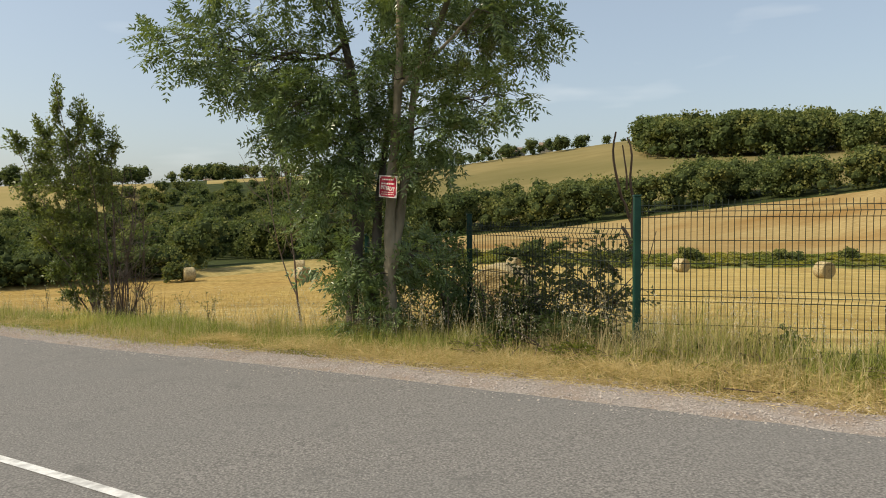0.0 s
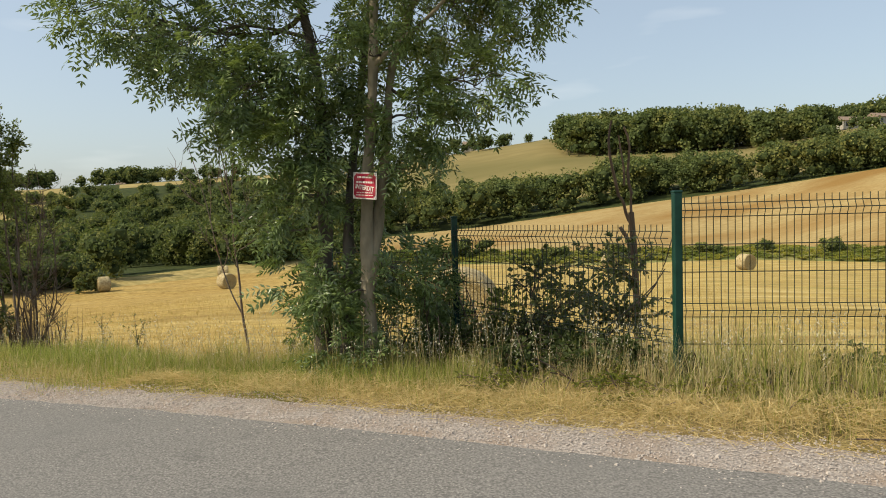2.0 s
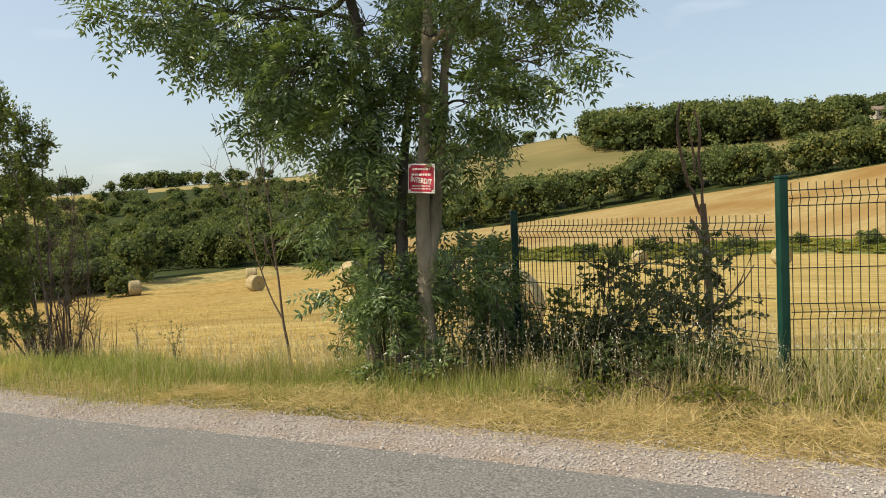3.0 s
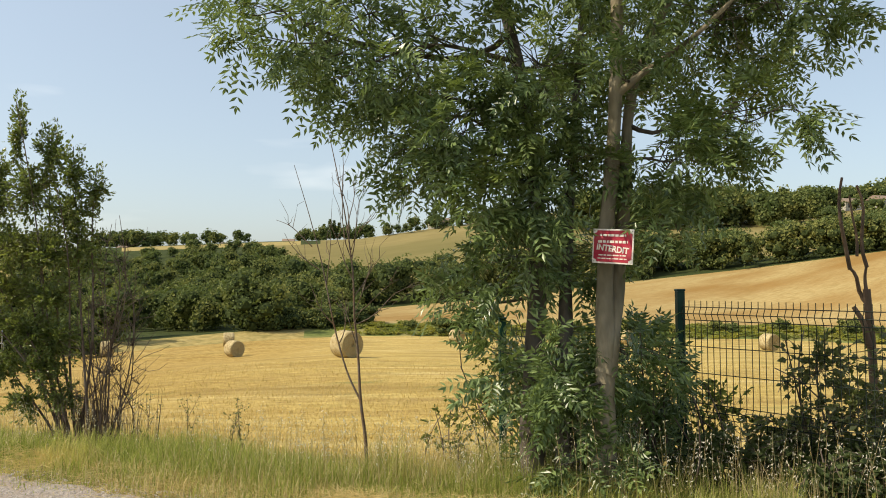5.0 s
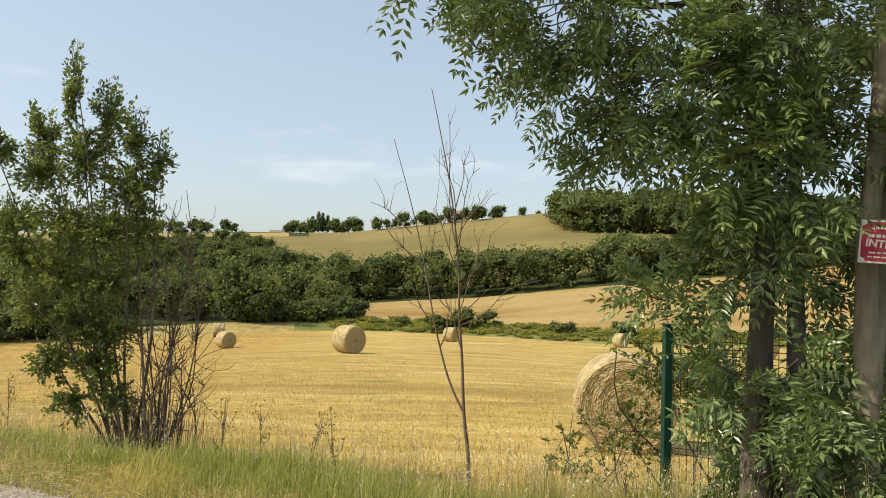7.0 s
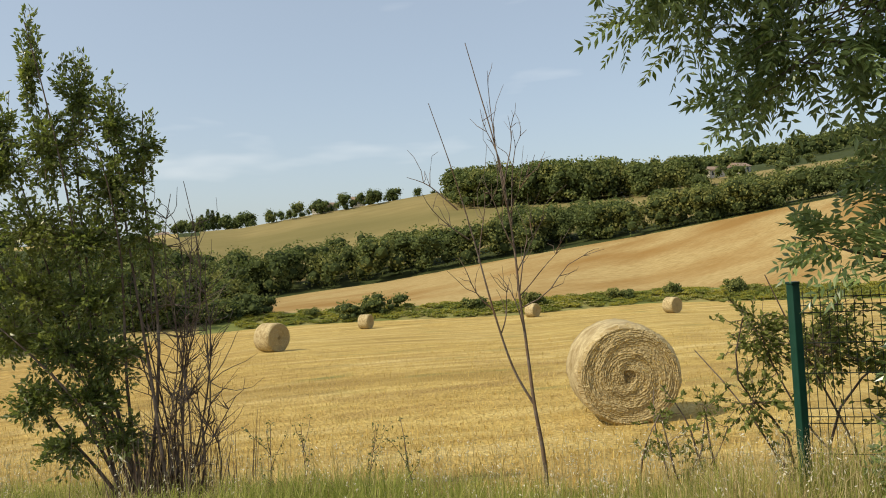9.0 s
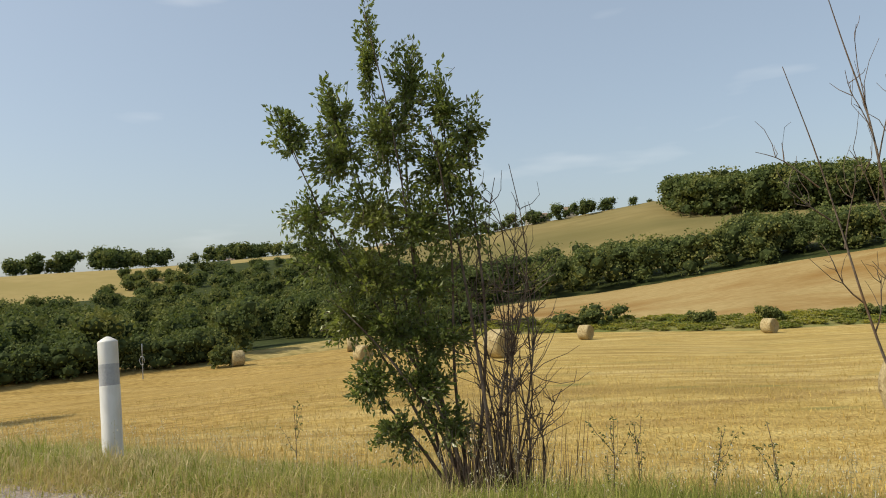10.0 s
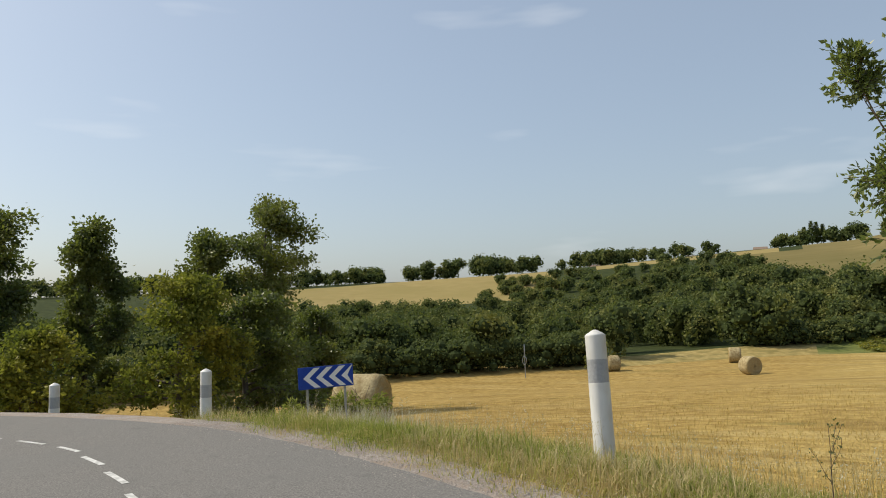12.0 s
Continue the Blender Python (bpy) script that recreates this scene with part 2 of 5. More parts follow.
# ---- mesh tools ----
def mesh_of(name, verts, faces, smooth=False, mats=(), index=None):
    """A mesh from an array of corners and an array of faces, all of one size."""
    v, f = np.asarray(verts, np.float32), np.asarray(faces, np.int32)
    me = bpy.data.meshes.new(name)
    me.vertices.add(len(v))
    me.vertices.foreach_set("co", v.ravel())
    k = f.shape[1]
    me.loops.add(f.size)
    me.loops.foreach_set("vertex_index", f.ravel())
    me.polygons.add(len(f))
    me.polygons.foreach_set("loop_start", np.arange(0, f.size, k, dtype=np.int32))
    if index is not None:
        me.polygons.foreach_set("material_index", np.asarray(index, np.int32))
    me.polygons.foreach_set("use_smooth", np.full(len(f), smooth))
    for m in mats:
        me.materials.append(m)
    me.update(calc_edges=True)
    return me


def part(name, shape, material, parent, label=""):
    """Links a bmesh or a mesh as one object under a thing or a part."""
    if isinstance(shape, bmesh.types.BMesh):
        me = bpy.data.meshes.new(name)
        shape.normal_update()
        shape.to_mesh(me)
        shape.free()
    else:
        me = shape
    if material and not me.materials:
        me.materials.append(material)
    ob = new(name, me)
    if parent:
        ob.parent = parent
    if label:
        tagged(ob, label)
    return ob


def thing(name, x, y, z, turn=0.0):
    ob = new(name)
    ob.empty_display_size = 0.1
    ob.matrix_basis = pose(x, y, z, 0, 0, turn)
    return ob


def unit(a):
    a = np.asarray(a, float)
    return a / np.maximum(np.linalg.norm(a, axis=-1, keepdims=True), 1e-9)


def box(bm, x0, x1, y0, y1, z0, z1, bevel=0.0):
    made = bmesh.ops.create_cube(bm, size=1.0)["verts"]
    for v in made:
        v.co = Vector((x0 + (v.co.x + 0.5) * (x1 - x0), y0 + (v.co.y + 0.5) * (y1 - y0), z0 + (v.co.z + 0.5) * (z1 - z0)))
    if bevel:
        edges = {e for v in made for e in v.link_edges}
        bmesh.ops.bevel(bm, geom=list(edges), offset=bevel, segments=2, affect="EDGES", profile=0.5)


def lathe(profile, sides=24):
    """A turned body about z: (radius, height) from the bottom up, closed at both ends."""
    bm = bmesh.new()
    rings = [[bm.verts.new((r * math.cos(2 * math.pi * i / sides), r * math.sin(2 * math.pi * i / sides), z)) for i in range(sides)] for r, z in profile]
    for a, b in zip(rings, rings[1:]):
        for i in range(sides):
            f = bm.faces.new((a[i], a[(i + 1) % sides], b[(i + 1) % sides], b[i]))
            f.smooth = True
    for ring, flip in ((rings[0], -1), (rings[-1], 1)):
        bm.faces.new([bm.verts.new(v.co) for v in ring][::flip])
    return bm


def tubes(lines, sides=6):
    """Quads of tapered tubes along polylines: a list of (points, radii)."""
    vs, fs, base = [], [], 0
    ang = np.arange(sides) * 2 * np.pi / sides
    for pts, rad in lines:
        p, r = np.asarray(pts, float), np.asarray(rad, float)
        d = unit(np.gradient(p, axis=0))
        ref = np.where(np.abs(d[:, 2:3]) > 0.9, [[1.0, 0, 0]], [[0, 0, 1.0]])
        u = unit(np.cross(d, ref))
        w = np.cross(d, u)
        ring = p[:, None] + r[:, None, None] * (np.cos(ang)[None, :, None] * u[:, None] + np.sin(ang)[None, :, None] * w[:, None])
        vs.append(ring.reshape(-1, 3))
        i = np.arange(len(p) - 1)[:, None] * sides + np.arange(sides)[None]
        j = np.arange(len(p) - 1)[:, None] * sides + (np.arange(sides)[None] + 1) % sides
        fs.append(base + np.stack([i, j, j + sides, i + sides], -1).reshape(-1, 4))
        base += len(p) * sides
    return np.concatenate(vs), np.concatenate(fs)


def leaf_cards(base, along, side, length, width):
    """Folded lance-shaped leaves: corners and quads."""
    a, s = unit(along), unit(side)
    s = unit(s - a * (a * s).sum(-1, keepdims=True))
    up = np.cross(a, s)
    L, W = np.asarray(length)[:, None], np.asarray(width)[:, None]
    mid = base + a * L * 0.45
    v = np.stack([base, mid + s * W * 0.5 + up * W * 0.15, base + a * L - up * W * 0.15, mid - s * W * 0.5 + up * W * 0.15], 1)
    f = np.arange(len(base))[:, None] * 4 + np.arange(4)[None]
    return v.reshape(-1, 3), f


def joined(chunks):
    """Several (corners, faces) as one."""
    vs, fs, base = [], [], 0
    for v, f in chunks:
        vs.append(v)
        fs.append(np.asarray(f) + base)
        base += len(v)
    return np.concatenate(vs), np.concatenate(fs)


def bend(a, b, rng, steps=7, sway=0.12, lift=0.0):
    """A gently crooked line from a to b."""
    a, b = np.asarray(a, float), np.asarray(b, float)
    t = np.linspace(0, 1, steps)[:, None]
    span = np.linalg.norm(b - a)
    p = a + (b - a) * t
    k1, k2 = rng.normal(0, sway * span, 3), rng.normal(0, sway * span * 0.5, 3)
    p = p + k1 * np.sin(np.pi * t) + k2 * np.sin(2 * np.pi * t)
    p[:, 2:3] += lift * span * np.sin(np.pi * t)
    return p


# ---- the lie of the land ----
HUB = np.array([-3.5, 3.5])
KERB = np.array([(16, -6.6), (9, -1.1), (6, 1.1), (2.3, 3.65), (0, 5.2), (-1.9, 6.42), (-3.8, 7.55), (-6.6, 9.5), (-9.4, 11.25), (-12.4, 12.75), (-15.2, 13.6), (-19.4, 13.85), (-24, 13.0), (-32, 9.0), (-40, 1.5)], float)


def smooth_line(p, per=12):
    q = np.vstack([2 * p[0] - p[1], p, 2 * p[-1] - p[-2]])
    out = []
    for i in range(1, len(q) - 2):
        t = np.linspace(0, 1, per, endpoint=False)[:, None]
        a, b, c, d = q[i - 1], q[i], q[i + 1], q[i + 2]
        out.append(0.5 * (2 * b + (c - a) * t + (2 * a - 5 * b + 4 * c - d) * t**2 + (3 * b - a - 3 * c + d) * t**3))
    return np.vstack(out + [p[-1:]])


EDGE = smooth_line(KERB)                                   # the field side of the asphalt, walking left
EDGE_WAY = unit(np.gradient(EDGE, axis=0))
EDGE_OUT = np.stack([EDGE_WAY[:, 1], -EDGE_WAY[:, 0]], 1)  # towards the field


def side_of_road(x, y):
    """Metres from the asphalt's field edge: positive on the field, negative on the road."""
    x, y = np.atleast_1d(np.asarray(x, float)), np.atleast_1d(np.asarray(y, float))
    out = np.empty(len(x))
    for k in range(0, len(x), 4000):
        d = np.stack([x[k:k + 4000], y[k:k + 4000]], 1)[:, None] - EDGE[None]
        dist = (d**2).sum(-1)
        i = dist.argmin(1)
        near = d[np.arange(len(i)), i]
        out[k:k + 4000] = np.sqrt(dist.min(1)) * np.where((near * EDGE_OUT[i]).sum(-1) >= 0, 1, -1)
    return out


def road_level(x, y):
    return 0.05 - 0.027 * np.clip(-0.73 * x + 0.68 * y, -12, 26)


AZ = np.array([-180, -100, -75, -60, -45, -37, -30, -22, -15, -7, 0, 5, 10, 15, 20, 30, 45, 60, 90, 180.0])
FIELD_END = np.array([60, 60, 66, 70, 73, 76, 79, 81, 86, 94, 99, 98, 96, 93, 91, 100, 95, 90, 70, 60.0])
HEIGHTS = {
    140: [0, 0, -5, -7, -8, -8, -8, -7, -7, -6, -4.3, -3.2, -2.3, -0.8, 0.7, 3.4, 8.2, 9, 2, 0],
    165: [0, 0, -5, -6, -6, -6, -5.5, -5, -3.5, -2, -2, -1.5, 0.3, 2, 4, 6, 10, 11, 2, 0],
    210: [0, 0, -2, 0, 1, 1, 1, 2, 4, 5, 6, 9, 11, 14, 14.5, 14.5, 17, 18, 2, 0],
    280: [0, 0, 2, 8, 8.5, 9.5, 11, 12, 14, 16, 17.5, 21, 24, 27, 24, 23, 27, 28, 3, 0],
    330: [0, 0, 4, 10, 11, 12, 12.5, 14, 16.5, 19, 20, 22, 25, 28, 29, 30, 34, 36, 4, 0],
    600: [0, 0, 5, 12, 12, 12, 13, 14, 16, 18, 20, 24, 27, 30, 35, 45, 66, 70, 5, 0],
}


def ground_level(x, y):
    x, y = np.atleast_1d(np.asarray(x, float)), np.atleast_1d(np.asarray(y, float))
    s = side_of_road(x, y)
    dx, dy = x - HUB[0], y - HUB[1]
    r, az = np.hypot(dx, dy), np.degrees(np.arctan2(dx, dy))
    level = road_level(x, y)
    near = level + np.interp(s, [0.4, 0.62, 1.0, 2.6, 5.0, 9.0, 60], [-0.035, -0.03, -0.03, -0.42, -0.8, -1.25, -4.0])
    near = np.where((s < 0.35) & (s > -5.9), level - 0.035, near)
    end = np.interp(az, AZ, FIELD_END)
    far = np.interp(r / end, [0.14, 0.45, 0.8, 1.0], [-1.25, -3.3, -5.6, -6.1])
    far = far - 0.5 * np.exp(-((r - 66) / 15)**2) * np.clip(-az / 8, 0, 1)
    w = np.clip((r - 12) / 18, 0, 1)
    w = w * w * (3 - 2 * w)
    z = np.where(s > 0, near * (1 - w) + far * w, near)
    ring = [end, end + 9] + [np.full(len(x), float(k)) for k in HEIGHTS] + [np.full(len(x), 1500.0), np.full(len(x), 4500.0)]
    tall = [np.where(s > 0, -6.1, level), np.where(s > 0, np.interp(az, [-22, -12, 2], [-6.1, -5.6, -4.9]), level)] + [np.interp(az, AZ, h) for h in HEIGHTS.values()] + [np.full(len(x), 12.0), np.full(len(x), 0.0)]
    for a, b, za, zb in zip(ring, ring[1:], tall, tall[1:]):
        t = np.clip((r - a) / (b - a), 0, 1)
        t = 0.5 * t + 0.5 * t * t * (3 - 2 * t)
        z = np.where(r > a, za + (zb - za) * t, z)
    return z


def at_polar(az, r):
    a = np.radians(az)
    return HUB[0] + r * np.sin(a), HUB[1] + r * np.cos(a)


def build_ground():
    az = np.unique(np.concatenate([np.arange(-180, -75, 4.0), np.arange(-75, 60, 0.75), np.arange(60, 181, 4.0)]))
    end = np.interp(az, AZ, FIELD_END)
    inner = np.concatenate([np.linspace(0.02, 0.25, 48), np.linspace(0.26, 1, 40)])
    rr = [end * k for k in inner] + [end + 4.5, end + 9]
    for k in (118, 129, 140, 152, 165, 180, 195, 210, 228, 246, 263, 280, 305, 330, 400, 500, 600, 900, 1500, 2600, 4500):
        rr.append(np.maximum(np.full(len(az), float(k)), end + 9.5 + k * 0.001))
    rr = np.array(rr)
    x, y = at_polar(az[None], rr)
    z = ground_level(x.ravel(), y.ravel()).reshape(x.shape)
    v = np.stack([x, y, z], -1).reshape(-1, 3)
    n, m = rr.shape
    i = np.arange(n - 1)[:, None] * m + np.arange(m - 1)[None]
    f = np.stack([i, i + 1, i + m + 1, i + m], -1).reshape(-1, 4)[:, ::-1]
    c = v[f].mean(1)
    s = side_of_road(c[:, 0], c[:, 1])
    r, a = np.hypot(c[:, 0] - HUB[0], c[:, 1] - HUB[1]), np.degrees(np.arctan2(c[:, 0] - HUB[0], c[:, 1] - HUB[1]))
    e = np.interp(a, AZ, FIELD_END)
    kind = np.where(s < 3.4, 1, 0)
    kind = np.where((r > e) & (r < e + 9) & (a > -4), 2, kind)
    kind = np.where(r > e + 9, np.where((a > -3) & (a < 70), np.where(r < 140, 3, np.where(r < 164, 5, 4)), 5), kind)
    kind = np.where((r > e) & (r < e + 9) & (a > -20) & (a <= -4), 7, kind)
    kind = np.where((r > 205) & (r < 286) & (a > -47) & (a < -20), 6, kind)
    kind = np.where((r > 262) & (r < 289) & (a > -17) & (a < -4.5), 6, kind)
    kind = np.where((r > 165) & (r < 262) & (a > -7) & (a <= -3) & (r > 165 + 24 * (-3 - a)), 4, kind)
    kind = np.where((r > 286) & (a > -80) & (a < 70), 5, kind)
    kind = np.where((np.abs(a) > 80) & (r > 12), 2, kind)
    order = [STUBBLE, VERGE, MEADOW, WHEAT, HILL, SHADED_FOREST_FLOOR, FAR_FIELD, ROUGH_BANK]
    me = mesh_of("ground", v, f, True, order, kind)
    tagged(new("ground", me), "rolling farmland with stubble and ripe fields", "ground", kind="structure")


def strip(name, inner, outer, lift, material, start=0, stop=None, label="", category="road", steps=1, ragged=0.0, seed=1):
    """A band along the road between two distances from the asphalt's edge."""
    rng = np.random.default_rng(seed)
    p, o = EDGE[start:stop], EDGE_OUT[start:stop]
    offs = np.linspace(inner, outer, steps + 1)
    rows = []
    for k, off in enumerate(offs):
        wob = rng.normal(0, ragged, len(p)) if k in (0, steps) else 0
        q = p + o * (off + np.atleast_1d(wob).reshape(-1, 1))
        rows.append(np.column_stack([q, road_level(q[:, 0], q[:, 1]) + lift]))
    v = np.stack(rows, 1)
    n, m = v.shape[:2]
    i = np.arange(n - 1)[:, None] * m + np.arange(m - 1)[None]
    f = np.stack([i, i + 1, i + m + 1, i + m], -1).reshape(-1, 4)
    ob = new(name, mesh_of(name, v.reshape(-1, 3), f, True, [material]))
    return tagged(ob, label, category, kind="structure") if category else ob


build_ground()
strip("road", -5.3, 0.02, 0.0, ASPHALT, label="worn grey asphalt country road", steps=10, ragged=0.014)
strip("road_shoulder", -0.25, 0.52, -0.006, GRAVEL, label="pale loose gravel shoulder beside the asphalt", category="shoulder", steps=3, ragged=0.03)


# ---- woods and hedges, far off ----
def wood_clumps(xs, ys, heights, spreads, rng, per_tree=240, card=0.55, heart=0.68):
    """Billowing crowns: leaf clumps over rounded lobes, with solid filler hearts inside. Corners and faces of each."""
    z0 = ground_level(xs, ys)
    leaves, hearts = [], []
    ico = bmesh.new()
    bmesh.ops.create_icosphere(ico, subdivisions=1, radius=1.0)
    iv = np.array([v.co for v in ico.verts])
    jf = np.array([[v.index for v in f.verts] for f in ico.faces])
    ico.free()
    for k in range(len(xs)):
        h, sp = heights[k], spreads[k]
        m = 11
        d = unit(rng.normal(0, 1, (m, 3)) + [0, 0, 0.35])
        reach = rng.uniform(0.55, 1.0, (m, 1))
        lobes = np.array([xs[k], ys[k], z0[k] + h * 0.56]) + d * reach * [sp * 0.62, sp * 0.62, h * 0.27]
        lobes[:2] = np.array([xs[k], ys[k], z0[k] + h * 0.24]) + rng.normal(0, 1, (2, 3)) * [sp * 0.4, sp * 0.4, h * 0.04]
        size = sp * rng.uniform(0.26, 0.54, m)[:, None] * [1, 1, 0.9]
        size[:, 2] = np.minimum(size[:, 2], h * 0.26)
        which = rng.integers(0, m, per_tree)
        d = unit(rng.normal(0, 1, (per_tree, 3)) + [0, 0, 0.2])
        p = lobes[which] + d * size[which] * rng.uniform(0.84, 1.28, (per_tree, 1))
        p[:, 2] = np.maximum(p[:, 2], z0[k] + 0.1)
        face = unit(d + rng.normal(0, 0.62, (per_tree, 3)))
        t = unit(np.cross(face, rng.normal(0, 1, (per_tree, 3))))
        s = card * rng.uniform(0.6, 1.4, per_tree) * (0.6 + 0.4 * h / 9)
        leaves.append(leaf_cards(p - t * s[:, None] * 0.5, t, np.cross(face, t), s, s * 0.85))
        for j in range(m):
            b = iv * (1 + 0.10 * np.sin(iv[:, [1]] * 6 + k) * np.cos(iv[:, [0]] * 5 + j)) * rng.uniform(0.9, 1.04, (len(iv), 1))
            b = lobes[j] + b * size[j] * heart
            b[:, 2] = np.maximum(b[:, 2], z0[k] - 0.1)
            hearts.append((b, jf))
    return joined(leaves), joined(hearts)


def wood(name, label, xs, ys, heights, spreads, seed, per_tree=150, card=0.55, leaf=None, category="woods", core=None, heart=0.68):
    rng = np.random.default_rng(seed)
    leaves, hearts = wood_clumps(xs, ys, heights, spreads, rng, per_tree, card, heart)
    ob = new(name, mesh_of(name, *leaves, False, [leaf or WOOD_LEAF]))
    tagged(ob, label, category, kind="stuff")
    # solid filler hearts; the default colour stands in for the shade inside crowns
    tagged(part("inner_hearts", mesh_of("inner_hearts", *hearts, False, [core or WOOD_CORE]), None, ob), kind="stuff")
    return ob


def scatter(rng, az0, az1, r0, r1, spacing):
    """Uneven places in a sector of the land."""
    area = 0.5 * math.radians(az1 - az0) * (r1**2 - r0**2)
    n = int(area / spacing**2)
    az, r = rng.uniform(az0, az1, n), np.sqrt(rng.uniform(r0**2, r1**2, n))
    return az, r


def build_woods():
    rng = np.random.default_rng(5)
    az, r = scatter(rng, -66, 1, 74, 190, 6.0)
    bank = np.interp(az, [-22, -19, -6, 1], [0, 1.5, 2.5, 12])
    keep = (r > np.interp(az, AZ, FIELD_END) + 4 + bank) & ((r < 170) | (az < -26))
    az, r = az[keep], r[keep]
    x, y = at_polar(az, r)
    h = rng.uniform(4.2, 9.6, len(x)) * np.interp(r, [80, 100, 160, 190], [0.8, 0.9, 1.0, 0.85]) * np.interp(az, [-40, -26, -12, 0], [0.92, 0.86, 0.95, 1.1])
    wood("valley_wood", "dense dark green broadleaf wood filling the valley", x, y, h, h * 0.38 + 1.0, 6, 860, 0.46)
    az = rng.uniform(-66, -19, 200)
    r = np.interp(az, AZ, FIELD_END) + rng.uniform(2.5, 7, 200)
    x, y = at_polar(az, r)
    h = rng.uniform(1.6, 4.2, 200)
    wood("wood_edge_scrub", "low scrub along the edge of the valley wood", x, y, h, h * 0.5 + 0.5, 17, 200, 0.34)
    az, r = scatter(rng, -4, 52, 141, 163, 4.8)
    x, y = at_polar(az, r)
    h = rng.uniform(0.78, 1.06, len(x)) * np.interp(az, [-4, 0, 10, 17, 20.5, 27, 44], [9.0, 9.6, 9.3, 8.0, 9.4, 7.8, 6.4])
    wood("wood_belt", "long belt of dark green trees above the ripe field", x, y, h, h * 0.38 + 0.8, 7, 560, 0.5)
    az, r = scatter(rng, 16, 34.5, 222, 262, 5.0)
    x, y = at_polar(az, r)
    h = rng.uniform(0.82, 1.03, len(x)) * np.interp(az, [16, 20, 24, 28, 31, 34.5], [11.5, 13.0, 14.3, 13.0, 11.0, 10.5])
    wood("hilltop_grove", "dark broadleaf grove on top of the hill", x, y, h, h * 0.34 + 0.9, 8, 520, 0.75)
    az, r = scatter(rng, -74, 1.0, 289, 322, 7.0)
    keep = (np.abs(az + 32.7) > 0.7) & (rng.random(len(az)) > np.interp(az, [-30, -24, -10, 0], [0.05, 0.05, 0.35, 0.35]))
    x, y = at_polar(az[keep], r[keep])
    h = rng.uniform(0.6, 1.08, len(x)) * np.interp(az[keep], [-40, -31, -26, -21, -15, -6, 0], [7.5, 7.0, 9.5, 7.0, 6.5, 5.0, 6.0])
    wood("ridge_wood", "line of dark trees along the distant ridge", x, y, h, h * 0.42 + 0.9, 9, 320, 0.8)
    az, r = scatter(rng, -26, -4.5, 168, 252, 7.0)
    keep = (az < -7.5) | (r < 168 + 24 * (-3 - az))
    az, r = az[keep], r[keep]
    x, y = at_polar(az, r)
    h = rng.uniform(2.8, 5.6, len(x)) * np.interp(az, [-26, -18], [0.6, 1.0])
    wood("slope_wood", "dark green trees covering the far slope", x, y, h, h * 0.44 + 0.9, 12, 420, 0.62)
    az, r = scatter(rng, 30, 62, 420, 640, 14.0)
    x, y = at_polar(az, r)
    h = rng.uniform(8, 13, len(x))
    wood("far_hill_wood", "wooded far hillside beyond the grove", x, y, h, h * 0.55 + 2.0, 10, 120, 1.5)
    az, r = scatter(rng, 34, 52, 180, 300, 15.0)
    x, y = at_polar(az, r)
    h = rng.uniform(3, 6.5, len(x))
    wood("slope_trees", "loose trees dotted over the hill pasture", x, y, h, h * 0.42 + 0.8, 13, 160, 0.7)
    az, r = scatter(rng, 1.5, 15.5, 272, 292, 5.6)
    keep = rng.random(len(az)) > np.interp(az, [1, 4, 10, 15], [0.3, 0.05, 0.2, 0.6])
    x, y = at_polar(az[keep], r[keep])
    h = rng.uniform(3.0, 7.0, len(x)) * np.interp(az[keep], [2, 5, 10, 14], [0.9, 1.1, 1.0, 0.6])
    wood("crest_trees", "small dark trees and bushes along the hill crest", x, y, h, h * 0.42 + 0.8, 16, 220, 0.55)
    # the rough green strip at the end of the stubble
    az = rng.uniform(-1, 54, 620)
    r = np.interp(az, AZ, FIELD_END) + rng.uniform(0.5, 8.5, 620)
    x, y = at_polar(az, r)
    h = rng.uniform(0.28, 0.55, 620)
    wood("field_hedge", "low green weedy hedge strip between the fields", x, y, h, h * 0.9 + 0.85, 11, 110, 0.3, YOUNG_LEAF, "hedge", MEADOW, 0.5)
    for k, a in enumerate((4.5, 17.0, 21.5, 28.0, 31.5, 36.0)):
        px, py = at_polar(a, np.interp(a, AZ, FIELD_END) + 5.0)
        far_bush(float(px), float(py), 1.3 + 0.35 * (k % 3), 1.5 + 0.5 * (k % 2), 40 + k, "dark green bush on the strip between fields")
    az = rng.uniform(-8, 1.5, 90)
    r = np.interp(az, AZ, FIELD_END) + rng.uniform(7, 13, 90)
    x, y = at_polar(az, r)
    h = rng.uniform(1.2, 3.4, 90)
    wood("field_corner_scrub", "dark green scrub at the field corner", x, y, h, h * 0.6 + 0.4, 15, 110, 0.45)


def far_bush(x, y, h, w, seed, label):
    """One rounded field bush: foliage round solid dark hearts."""
    rng = np.random.default_rng(seed)
    n = 7
    xs, ys = x + rng.normal(0, w * 0.4, n), y + rng.normal(0, w * 0.4, n)
    ob = thing("bush", x, y, 0)
    leaves, hearts = wood_clumps(xs, ys, h * rng.uniform(0.75, 1.0, n), np.full(n, w * 0.5), rng, 160, 0.4)
    off = np.array([x, y, 0])
    part("foliage", mesh_of("foliage", leaves[0] - off, leaves[1], False, [WOOD_LEAF]), None, ob)
    # solid filler hearts, not branches; their dark colour stands in for inner shade
    tagged(part("branch_or_heart", mesh_of("branch_or_heart", hearts[0] - off, hearts[1], True, [WOOD_CORE]), None, ob), kind="stuff")
    tagged(ob, label, "bush")


